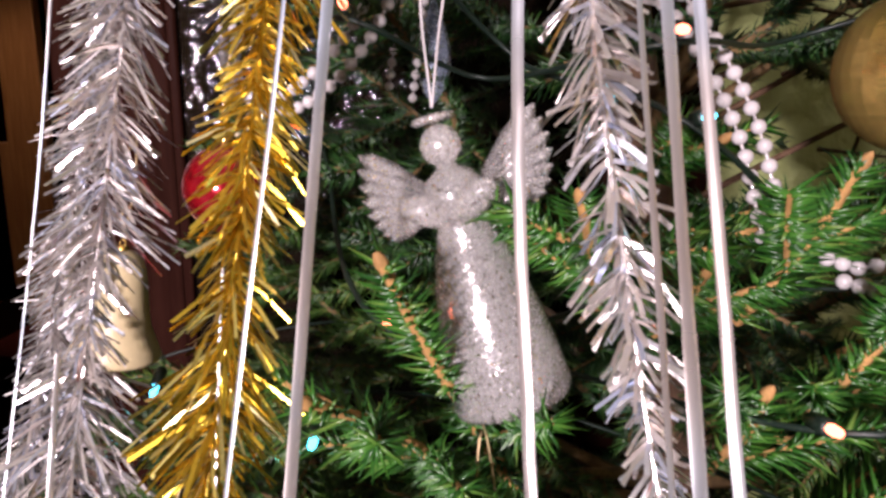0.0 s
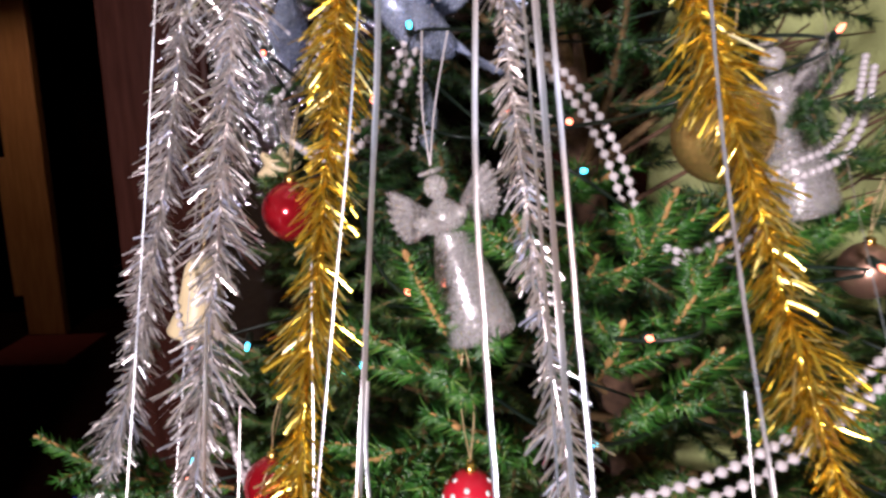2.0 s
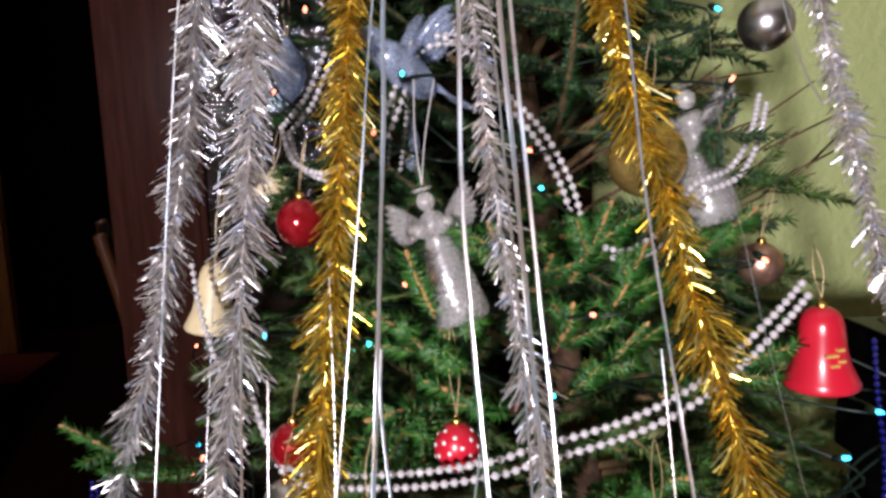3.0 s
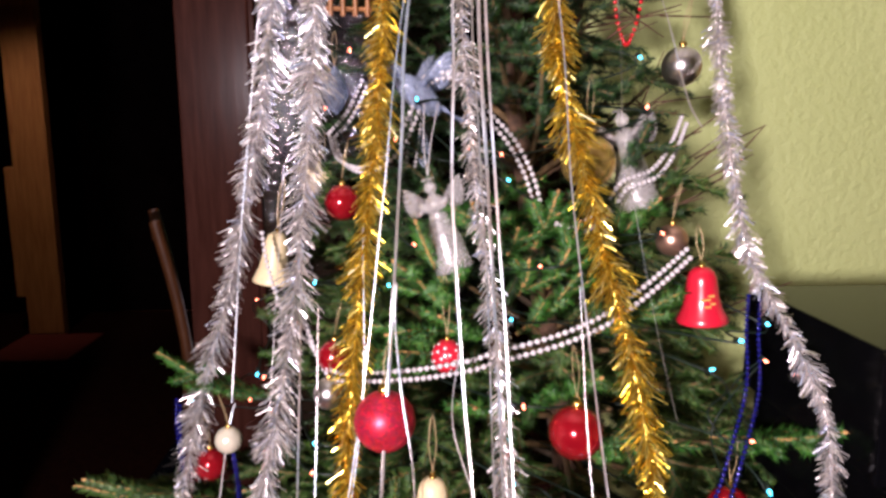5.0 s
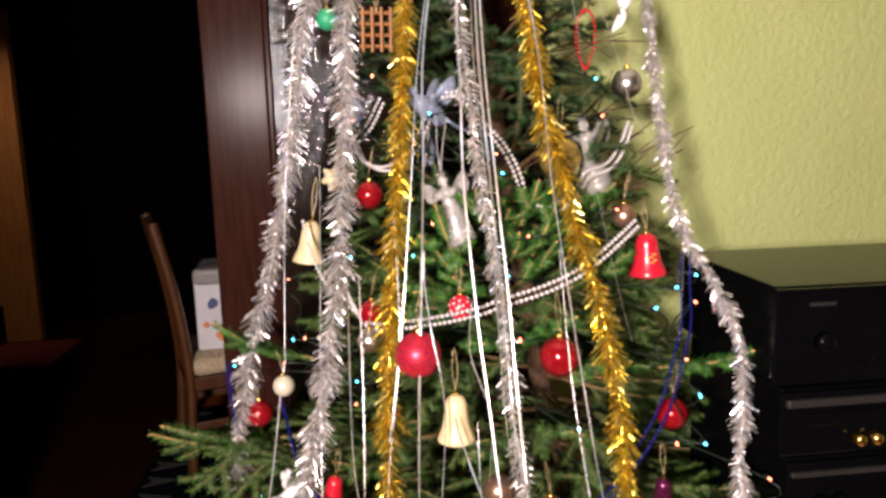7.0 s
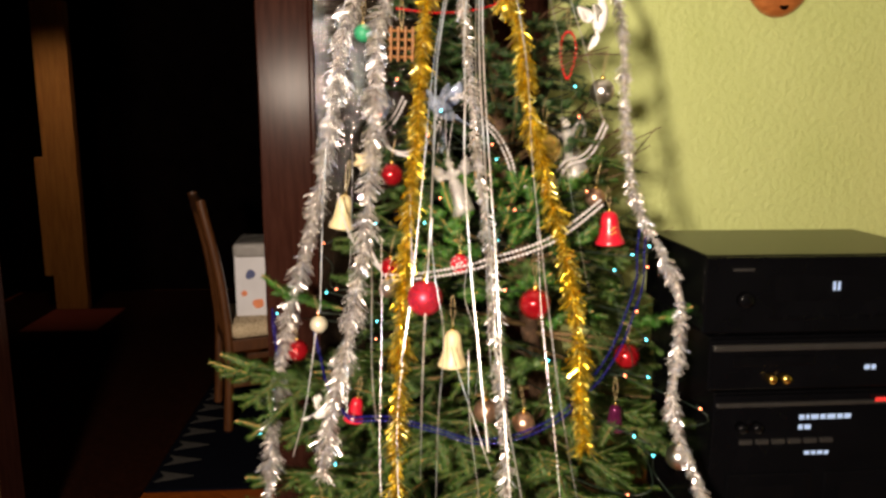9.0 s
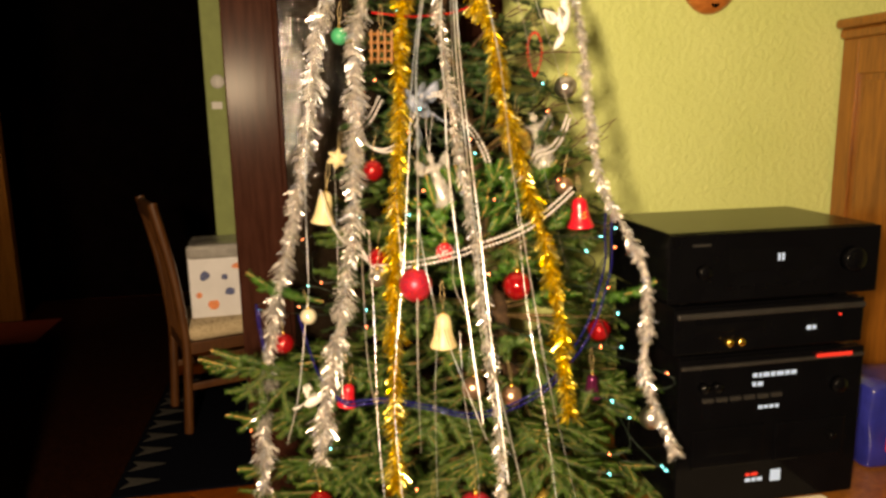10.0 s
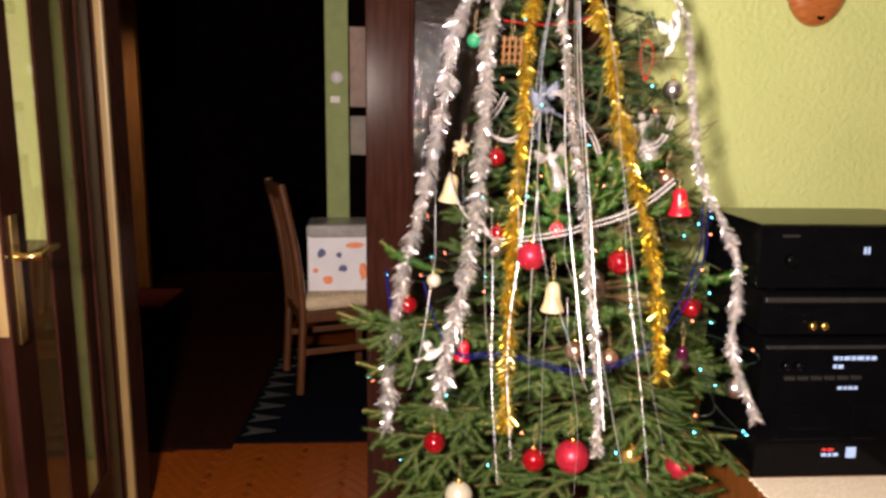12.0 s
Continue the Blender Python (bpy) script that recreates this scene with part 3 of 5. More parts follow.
sprays = (
    (((-0.018, 0.214, 1.311), (-0.005, 0.240, 1.275), (0.020, 0.280, 1.216), (0.039, 0.310, 1.177)), 1),
    (((-0.042, 0.210, 1.268), (-0.021, 0.240, 1.246), (0.019, 0.290, 1.192)), 5),
    (((0.046, 0.240, 1.328), (0.054, 0.260, 1.307), (0.066, 0.300, 1.274)), 4),
    (((0.144, 0.250, 1.338), (0.138, 0.272, 1.304), (0.127, 0.300, 1.267)), 3),
    (((0.167, 0.235, 1.305), (0.158, 0.258, 1.264), (0.143, 0.285, 1.219)), 4),
    (((0.161, 0.215, 1.248), (0.135, 0.236, 1.206), (0.101, 0.255, 1.171)), 5),
    (((0.109, 0.230, 1.262), (0.110, 0.244, 1.242), (0.103, 0.262, 1.217)), 2),
    (((-0.050, 0.220, 1.183), (-0.020, 0.238, 1.182), (0.012, 0.262, 1.172)), 4),
    (((0.118, 0.310, 1.344), (0.104, 0.330, 1.334), (0.084, 0.360, 1.314)), 3),
    (((0.131, 0.300, 1.306), (0.115, 0.320, 1.303), (0.092, 0.350, 1.294)), 3),
    (((0.104, 0.280, 1.292), (0.103, 0.296, 1.276), (0.098, 0.320, 1.255)), 3),
    (((0.294, 0.220, 1.226), (0.256, 0.250, 1.200), (0.205, 0.285, 1.162)), 7),
    (((0.010, 0.230, 1.200), (0.030, 0.250, 1.184), (0.064, 0.280, 1.160)), 4),
    (((0.262, 0.250, 1.330), (0.235, 0.285, 1.290), (0.190, 0.340, 1.235)), 6),
    (((0.045, 0.180, 1.110), (0.068, 0.220, 1.095), (0.105, 0.290, 1.080)), 6),
    (((-0.090, 0.230, 1.165), (-0.050, 0.260, 1.150), (0.010, 0.310, 1.130)), 6),
    (((0.180, 0.170, 1.145), (0.165, 0.210, 1.120), (0.140, 0.280, 1.080)), 6),
    (((0.260, 0.160, 1.075), (0.232, 0.210, 1.055), (0.195, 0.290, 1.030)), 7),
    (((-0.110, 0.190, 1.010), (-0.070, 0.230, 0.995), (-0.010, 0.300, 0.980)), 7),
    (((0.030, 0.130, 0.960), (0.055, 0.180, 0.945), (0.095, 0.260, 0.930)), 7),
    (((0.160, 0.120, 0.990), (0.155, 0.170, 0.970), (0.150, 0.260, 0.945)), 7),
    (((-0.060, 0.130, 0.800), (-0.030, 0.190, 0.780), (0.020, 0.290, 0.770)), 8),
    (((0.170, 0.080, 0.790), (0.175, 0.140, 0.770), (0.185, 0.250, 0.760)), 8),
    (((0.060, 0.080, 0.730), (0.070, 0.140, 0.710), (0.090, 0.250, 0.700)), 8),
    (((-0.140, 0.200, 0.680), (-0.100, 0.250, 0.660), (-0.040, 0.330, 0.650)), 8),
    (((0.452, 0.160, 1.080), (0.430, 0.230, 1.040), (0.380, 0.330, 1.000)), 9),
    (((-0.479, 0.400, 0.925), (-0.416, 0.440, 0.884), (-0.280, 0.520, 0.820)), 8),
    (((-0.400, 0.500, 1.075), (-0.330, 0.520, 1.020), (-0.230, 0.560, 0.980)), 7),
    (((-0.515, 0.450, 0.890), (-0.420, 0.480, 0.850), (-0.260, 0.540, 0.830)), 9),
    (((-0.465, 0.450, 0.750), (-0.380, 0.470, 0.720), (-0.250, 0.530, 0.710)), 9),
    (((-0.448, 0.450, 0.610), (-0.360, 0.480, 0.590), (-0.240, 0.530, 0.590)), 9),
    (((-0.285, 0.300, 0.640), (-0.230, 0.350, 0.610), (-0.140, 0.440, 0.610)), 8),
    (((0.520, 0.200, 0.850), (0.460, 0.260, 0.800), (0.370, 0.370, 0.780)), 8),
    (((0.565, 0.250, 0.770), (0.490, 0.300, 0.735), (0.390, 0.400, 0.720)), 8),
    (((0.485, 0.200, 0.640), (0.430, 0.260, 0.620), (0.350, 0.370, 0.630)), 8),
    (((-0.190, 0.350, 0.860), (-0.130, 0.400, 0.820), (-0.060, 0.470, 0.800)), 7),
    (((0.350, 0.050, 0.610), (0.320, 0.140, 0.590), (0.280, 0.260, 0.600)), 8),
)
# bare dead twigs on the upper outer side
for k in range(11):
    g = np.random.default_rng(900 + k)
    z0 = 1.06 + 0.05 * k
    a = radians(g.uniform(-42, -2))
    d = np.array([math.cos(a), math.sin(a), g.uniform(0.30, 0.85)])
    root = np.array([axis_x(z0), AXIS_Y, z0])
    s = np.linspace(0, 1, 7)
    main = root + d * (s * reach(z0) * g.uniform(0.50, 0.72))[:, None] + np.cumsum(g.normal(0, 0.009, (7, 3)), axis=0) * s[:, None]
    v, f = tube_arrays(main, np.linspace(0.0036, 0.0011, 7), 6)
    vs, fs, c = [v], [f], len(v)
    for q in (0.45, 0.6, 0.75, 0.88):
        p = root + (main[-1] - root) * q
        dv = d + g.normal(0, 0.55, 3)
        t2 = p + dv * (np.linspace(0, 1, 4) * g.uniform(0.03, 0.08))[:, None]
        v, f = tube_arrays(t2, np.linspace(0.0018, 0.0008, 4), 5)
        vs.append(v), fs.append(f + c)
        c += len(v)
    part("bare_branch", tri_mesh("bare_branch", np.vstack(vs), np.vstack(fs), DEADTWIG), tree, label="bare brown twig")
for k, (pts, twigs) in enumerate(sprays):
    spray(pts, twigs, 300 + k)


# ---- tinsel ----
def tinsel(points, material, radius, per_m, label, seed, thick=1.0):
    """A garland: a thread with a dense fringe of narrow foil strips that hang outwards and down."""
    g = np.random.default_rng(seed)
    line = curve(points, 0.006)
    n = int(np.linalg.norm(np.diff(line, axis=0), axis=1).sum() * per_m)
    u = np.sort(g.random(n)) * (len(line) - 1)
    i = np.minimum(u.astype(int), len(line) - 2)
    base = line[i] + (line[i + 1] - line[i]) * (u - i)[:, None]
    t = line[i + 1] - line[i]
    t /= np.linalg.norm(t, axis=1)[:, None]
    a = g.random(n) * 2 * np.pi
    ref = np.cross(t, np.array([0.0, 1.0, 0.0]))
    ref /= np.linalg.norm(ref, axis=1)[:, None] + 1e-9
    ref2 = np.cross(t, ref)
    out = ref * np.cos(a)[:, None] + ref2 * np.sin(a)[:, None]
    clump = 0.75 + 0.3 * np.sin(u * 0.35 + g.random() * 6) * np.sin(u * 0.083 + 1.3)
    ln = radius * (0.55 + 0.6 * g.random(n)) * clump
    lean = g.uniform(0.35, 1.05, n)
    d = out + t * lean[:, None] + g.normal(0, 0.13, (n, 3))
    d /= np.linalg.norm(d, axis=1)[:, None]
    w = np.cross(d, g.normal(0, 1, (n, 3)))
    w /= np.linalg.norm(w, axis=1)[:, None]
    hw = (0.00060 * thick * (0.7 + 0.6 * g.random(n)))[:, None]
    mid = base + d * (ln * 0.55)[:, None]
    tip = mid + (d + np.array([0, 0, -0.25]) + g.normal(0, 0.12, (n, 3))) * (ln * 0.45)[:, None]
    v = np.stack([base - w * hw, base + w * hw, mid - w * hw, mid + w * hw, tip - w * hw, tip + w * hw], 1).reshape(-1, 3)
    k = np.arange(n)[:, None, None] * 6
    f = (k + np.array([[0, 1, 3], [0, 3, 2], [2, 3, 5], [2, 5, 4]])[None]).reshape(-1, 3)
    ob = empty("tinsel_garland", pose(0, 0, 0), label, "tinsel", "tinsel garlands on the tree")
    part("fringe", tri_mesh("fringe", v, f, material), ob)
    part("thread", tube("thread", line, 0.0011, material, 5), ob)
    return ob


TOP = (0.06, 0.44, 2.12)
SILVER_LONG = "silver foil tinsel garland hanging down the spruce"
tinsel([TOP, (-0.10, 0.50, 1.86), (-0.179, 0.56, 1.70), (-0.213, 0.541, 1.622), (-0.239, 0.533, 1.446), (-0.265, 0.525, 1.311), (-0.295, 0.514, 1.173),
        (-0.334, 0.490, 1.033), (-0.366, 0.450, 0.86), (-0.380, 0.410, 0.75), (-0.385, 0.350, 0.60)], SILVER, 0.037, 3300, SILVER_LONG, 1)
tinsel([TOP, (-0.07, 0.46, 1.85), (-0.122, 0.41, 1.66), (-0.139, 0.394, 1.597), (-0.145, 0.36, 1.44), (-0.155, 0.33, 1.32), (-0.165, 0.30, 1.21),
        (-0.185, 0.28, 1.08), (-0.213, 0.262, 0.95), (-0.240, 0.25, 0.83), (-0.255, 0.236, 0.72)], SILVER, 0.038, 3300, SILVER_LONG, 2)
tinsel([TOP, (0.0, 0.40, 1.85), (-0.037, 0.345, 1.67), (-0.050, 0.322, 1.58), (-0.062, 0.28, 1.42), (-0.075, 0.247, 1.29), (-0.088, 0.215, 1.17),
        (-0.098, 0.175, 1.03), (-0.105, 0.132, 0.868), (-0.114, 0.088, 0.715)], GOLD, 0.034, 4000, "bright gold foil tinsel garland hanging down the spruce", 3)
tinsel([TOP, (0.03, 0.40, 1.85), (0.026, 0.318, 1.66), (0.032, 0.288, 1.585), (0.042, 0.230, 1.41), (0.053, 0.186, 1.29), (0.066, 0.145, 1.18),
        (0.070, 0.100, 1.04), (0.077, 0.06, 0.93), (0.079, 0.03, 0.84), (0.074, -0.013, 0.70)], SILVER, 0.023, 2300, "thin silver foil tinsel garland hanging down the spruce", 4, 1.3)
tinsel([TOP, (0.09, 0.38, 1.85), (0.108, 0.303, 1.665), (0.132, 0.275, 1.60), (0.142, 0.228, 1.455), (0.163, 0.193, 1.36), (0.182, 0.157, 1.26),
        (0.202, 0.122, 1.165), (0.215, 0.082, 1.05), (0.212, 0.050, 0.965), (0.213, 0.015, 0.87)], GOLD, 0.034, 4000, "bright gold foil tinsel garland hanging down the spruce", 5)
tinsel([TOP, (0.26, 0.46, 1.86), (0.36, 0.45, 1.70), (0.375, 0.40, 1.60), (0.352, 0.30, 1.46), (0.343, 0.226, 1.34), (0.352, 0.20, 1.27), (0.392, 0.178, 1.19),
        (0.425, 0.15, 1.10), (0.412, 0.105, 1.015), (0.388, 0.068, 0.946), (0.395, 0.039, 0.871), (0.432, 0.006, 0.77)], SILVER, 0.022, 3800, "thin silver foil tinsel garland over the outer boughs", 6)


# ---- lametta ----
def strip(points, width, seed, label="long narrow silver lametta strip hanging on the tree"):
    """A ribbon of foil that slowly twists as it hangs."""
    g = np.random.default_rng(seed)
    line = curve(points, 0.012)
    line = line + np.stack([-0.03 * (line[:, 0] + 0.04), np.full(len(line), -0.024), np.full(len(line), 0.003)], 1)
    n = len(line)
    turn = np.cumsum(g.normal(0, 0.075, n)) + g.uniform(-0.6, 0.6)
    t = np.gradient(line, axis=0)
    t /= np.linalg.norm(t, axis=1)[:, None]
    a = np.cross(t, (0, 1, 0))
    a /= np.linalg.norm(a, axis=1)[:, None]
    c = np.cross(t, a)
    w = (a * np.cos(turn)[:, None] + c * np.sin(turn)[:, None]) * width / 2
    nrm = np.cross(t, w)
    nrm /= np.linalg.norm(nrm, axis=1)[:, None]
    fold = nrm * width * 0.22
    v = np.stack([line - w, line + fold, line + w], 1).reshape(-1, 3)
    i = np.arange(n - 1)[:, None, None] * 3
    f = (i + np.array([[0, 1, 4], [0, 4, 3], [1, 2, 5], [1, 5, 4]])[None]).reshape(-1, 3)
    me = tri_mesh("lametta_strip", v, f, LAMETTA)
    me.polygons.foreach_set("use_smooth", [True] * len(me.polygons))
    return tagged(part("lametta_strip", me), label, "lametta", "lametta strips on the tree")


UP = (0.07, 0.40, 2.0)
strips = (
    ((-0.16, 0.52, 1.80), (-0.225, 0.52, 1.621), (-0.262, 0.48, 1.311), (-0.270, 0.385, 1.047)),
    (UP, (-0.018, 0.30, 1.583), (-0.033, 0.247, 1.393), (-0.045, 0.196, 1.213), (-0.061, 0.137, 0.995), (-0.069, 0.076, 0.80)),
    (UP, (-0.023, 0.303, 1.583), (-0.054, 0.242, 1.338), (-0.078, 0.193, 1.135), (-0.102, 0.16, 0.983)),
    ((-0.040, 0.20, 1.25), (-0.042, 0.195, 1.209), (-0.036, 0.169, 1.143), (-0.023, 0.131, 1.04), (-0.036, 0.09, 0.90), (-0.046, 0.029, 0.69)),
    (UP, (0.03, 0.30, 1.62), (0.025, 0.25, 1.476), (0.021, 0.208, 1.341), (0.028, 0.146, 1.158), (0.038, 0.096, 1.016), (0.05, 0.05, 0.86)),
    (UP, (0.047, 0.274, 1.579), (0.050, 0.218, 1.408), (0.055, 0.165, 1.247), (0.058, 0.091, 1.018), (0.076, 0.03, 0.83)),
    (UP, (0.054, 0.274, 1.579), (0.058, 0.199, 1.355), (0.063, 0.142, 1.186), (0.068, 0.087, 1.02), (0.094, 0.03, 0.86), (0.119, -0.03, 0.70)),
    (UP, (0.061, 0.273, 1.579), (0.068, 0.184, 1.31), (0.072, 0.153, 1.216), (0.076, 0.088, 1.02), (0.086, 0.0, 0.76)),
    (UP, (0.138, 0.268, 1.579), (0.145, 0.187, 1.356), (0.153, 0.146, 1.237), (0.165, 0.09, 1.08), (0.180, 0.04, 0.93), (0.209, -0.035, 0.73)),
    ((0.24, 0.32, 1.66), (0.274, 0.277, 1.527), (0.289, 0.246, 1.442), (0.304, 0.238, 1.411)),
    ((0.16, 0.34, 1.80), (0.209, 0.279, 1.581), (0.206, 0.21, 1.408), (0.216, 0.17, 1.299), (0.229, 0.134, 1.20), (0.241, 0.108, 1.129)),
    ((-0.155, 0.295, 1.26), (-0.156, 0.25, 1.117), (-0.157, 0.20, 0.962), (-0.149, 0.161, 0.873)),
    ((-0.010, 0.12, 1.03), (-0.003, 0.107, 1.0), (0.032, 0.06, 0.896), (0.053, 0.032, 0.835)),
    ((-0.270, 0.40, 1.04), (-0.278, 0.385, 1.00), (-0.306, 0.361, 0.823), (-0.337, 0.365, 0.709)),
)
for k, pts in enumerate(strips):
    strip(pts, 0.86 * (0.0018, 0.0042, 0.0019, 0.0022, 0.0038, 0.0030, 0.0046, 0.0034, 0.0030, 0.0024, 0.0015, 0.0026, 0.0028, 0.0024)[k], 40 + k)

# thinner strips lower down, draped over the boughs
g = random.Random(5)
for k, (x, z0, z1) in enumerate(((-0.20, 1.36, 0.86), (-0.085, 1.30, 0.66), (0.012, 1.02, 0.62), (0.155, 1.25, 0.66), (-0.125, 1.20, 0.60), (0.02, 1.18, 0.95))):
    pts = [on_tree(x + g.uniform(-0.012, 0.012) + 0.02 * u * (1 if x > 0 else -1), z0 + (z1 - z0) * u, 0.012 + 0.012 * u) for u in (0, 0.3, 0.65, 1.0)]
    strip(pts, 0.0008 + 0.0003 * (k % 3), 80 + k)


# ---- doors ----
def framed_leaf(name, m, width, height, stile, label):
    """A glazed door leaf: x along its width from the hinge, y its thickness."""
    ob = empty(name, m, label, "door", kind="structure")
    part("stile", box("stile", 0, stile, -0.014, 0.014, 0.01, height, DARKWOOD, 0.004), ob)
    part("stile", box("stile", width - stile, width, -0.014, 0.014, 0.01, height, DARKWOOD, 0.004), ob)
    part("rail", box("rail", stile, width - stile, -0.012, 0.012, 0.01, 0.30, DARKWOOD, 0.004), ob)
    part("rail", box("rail", stile, width - stile, -0.012, 0.012, height - 0.13, height, DARKWOOD, 0.004), ob)
    return ob


right_leaf = framed_leaf("door_2", pose(-0.46, 0.885, 0), 0.78, 2.10, 0.138, "closed dark brown door leaf with hammered glass behind the tree")
pane = part("pane", box("pane", 0.138, 0.642, -0.004, 0.004, 0.30, 1.97, DOORGLASS), right_leaf, label="dark hammered glass")
for x0, x1 in ((0.138, 0.150), (0.630, 0.642)):
    part("glazing_bead", box("glazing_bead", x0, x1, -0.014, -0.004, 0.30, 1.97, DARKWOOD, 0.003), right_leaf)

left_leaf = framed_leaf("door_1", pose(-1.298, 0.87, 0, 0, 0, -81.5), 0.82, 2.08, 0.14, "dark brown glazed door leaf standing open into the room")
for x0, x1 in ((0.235, 0.355), (0.505, 0.68)):
    part("pane", box("pane", x0, x1, -0.004, 0.004, 0.30, 1.95, LEAFGLASS), left_leaf, label="smooth clear glass")
for x0, x1 in ((0.14, 0.235), (0.355, 0.505)):
    part("glazing_bar", box("glazing_bar", x0, x1, -0.007, 0.007, 0.30, 1.95, DARKWOOD, 0.004), left_leaf)
part("lock_plate", box("lock_plate", 0.8195, 0.8215, -0.009, 0.009, 0.95, 1.24, PALEWOOD, 0.0006), left_leaf, label="pale worn lock plate on the leaf's edge")
plate = part("handle_plate", box("handle_plate", 0.745, 0.785, 0.014, 0.020, 0.92, 1.20, BRASS, 0.002), left_leaf, label="long brass backplate")
lever = curve([(0.765, 0.020, 1.11), (0.765, 0.052, 1.11), (0.745, 0.064, 1.11), (0.68, 0.064, 1.112), (0.635, 0.062, 1.108)], 0.006)
part("handle", tube("handle", lever, np.linspace(0.009, 0.007, len(lever)), BRASS, 10), plate, label="brass lever handle")

frame_1 = empty("door_frame", pose(0, 0, 0), "door casing round the open doorway between the two rooms", "door frame", kind="structure")
part("casing", box("casing", -1.283, -1.256, 0.900, 0.925, 0, 2.06, PALEWOOD, 0.006), frame_1, label="pale cream-stained casing")
part("casing", box("casing", -1.31, -1.284, 0.905, 1.06, 0, 2.12, DARKWOOD, 0.004), frame_1)
part("casing", box("casing", -1.283, -1.258, 0.927, 1.06, 0, 2.06, DARKWOOD, 0.003), frame_1)
part("head", box("head", -1.283, -0.46, 0.89, 1.06, 2.06, 2.12, DARKWOOD, 0.004), frame_1)
part("head", box("head", -0.46, 0.32, 0.91, 1.06, 2.10, 2.12, DARKWOOD, 0.003), frame_1)

# ---- far room ----
jamb = empty("door_frame", pose(-2.45, 4.3, 0.009), "orange-brown wooden door casing in the dark far room", "door frame", kind="structure")
part("casing", box("casing", -0.10, 0.13, -0.03, 0.05, 0.0, 2.2, JAMBWOOD, 0.008), jamb)
part("casing", box("casing", -0.17, -0.101, -0.01, 0.05, 0.25, 1.12, JAMBWOOD, 0.01), jamb)
tagged(part("door_mat", box("door_mat", -2.55, -2.05, 3.7, 4.25, 0.009, 0.018, plain("dull_red_mat", (0.14, 0.018, 0.012), 0.95, vary=0.3, scale=90), 0.003)), "small dull red mat before the far casing", "mat")

sw = empty("wall_switch", pose(-0.765, 3.5, 1.60), "round white switch on the green wall end", "switch")
part("rosette", lathe("rosette", ((0.040, 0), (0.042, 0.006), (0.036, 0.011), (0.0, 0.012)), WHITEDOT, 24), sw, pose(0, 0, 0.04, 90, 0, 0))
part("button", box("button", -0.012, 0.012, -0.018, -0.010, 0.024, 0.056, WHITEDOT, 0.003), sw)
part("plate", box("plate", -0.045, 0.02, -0.008, 0.0, -0.125, -0.08, WHITEDOT, 0.003), sw)
pic = empty("wall_hanging", pose(-0.62, 3.545, 1.35), "pale pinkish card hanging on the dark panel", "picture")
part("card", box("card", -0.062, 0.10, -0.004, 0.012, 0.10, 0.62, plain("pinkish_card", (0.42, 0.30, 0.25), 0.7, vary=0.2, scale=12), 0.003), pic)
part("card", box("card", -0.062, 0.10, -0.004, 0.012, -0.22, 0.04, plain("greyish_card", (0.34, 0.30, 0.25), 0.7, vary=0.2, scale=12), 0.003), pic)

dresser = empty("dresser", pose(0, 0, 0), "brown wooden dresser behind the open door leaf", "dresser")
part("body", box("body", -2.6, -1.46, 0.50, 0.91, 0.06, 0.98, CHAIRWOOD, 0.006), dresser)
part("top", box("top", -2.62, -1.44, 0.48, 0.915, 0.981, 1.005, CHAIRWOOD, 0.006), dresser)
part("plinth", box("plinth", -2.58, -1.48, 0.53, 0.91, -0.008, 0.06, DARKWOOD), dresser)

# sheet added over the parquet, its dark colour stands for the shade there
tagged(part("carpet", box("carpet", -3.05, -1.062, 1.47, 4.85, -0.008, 0.009, FLOORSHADE, 0.004)), "thin dark red-brown sheet added for the shade on the far room floor", "carpet")
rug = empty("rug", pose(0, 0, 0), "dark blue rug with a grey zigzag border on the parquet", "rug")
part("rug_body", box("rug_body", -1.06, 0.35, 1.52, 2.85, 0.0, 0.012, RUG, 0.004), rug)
for k in range(9):
    y = 1.58 + 0.14 * k
    bm = bmesh.new()
    vs = [bm.verts.new(p) for p in ((-1.04, y, 0.0125), (-0.90, y + 0.045, 0.0125), (-1.04, y + 0.09, 0.0125), (-1.01, y + 0.045, 0.0125))]
    bm.faces.new(vs)
    r = bmesh.ops.extrude_face_region(bm, geom=bm.faces[:])
    for v in r["geom"]:
        if isinstance(v, bmesh.types.BMVert):
            v.co.z += 0.002
    bmesh.ops.recalc_face_normals(bm, faces=bm.faces)
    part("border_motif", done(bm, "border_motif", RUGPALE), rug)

# dining chair, facing into the far room
chair = empty("dining_chair", pose(-0.705, 2.30, 0.012, 0, 0, 19), "brown wooden dining chair with a beige patterned seat", "chair")
for sy in (-1, 1):
    y = 0.185 * sy
    back = curve([(-0.215, y, 0.0), (-0.20, y, 0.25), (-0.195, y, 0.45), (-0.225, y, 0.75), (-0.285, y * 1.03, 1.06)], 0.03)
    v, f = tube_arrays(back, np.full(len(back), 0.021), 8)
    part("leg", tri_mesh("leg", v, f, CHAIRWOOD), chair)
    part("leg", box("leg", 0.175, 0.213, y - 0.019, y + 0.019, 0.0, 0.42, CHAIRWOOD, 0.005), chair)
    part("side_rail", box("side_rail", -0.19, 0.18, y - 0.012, y + 0.012, 0.37, 0.425, CHAIRWOOD, 0.004), chair)
    part("stretcher", box("stretcher", -0.19, 0.18, y - 0.009, y + 0.009, 0.20, 0.232, CHAIRWOOD, 0.004), chair)
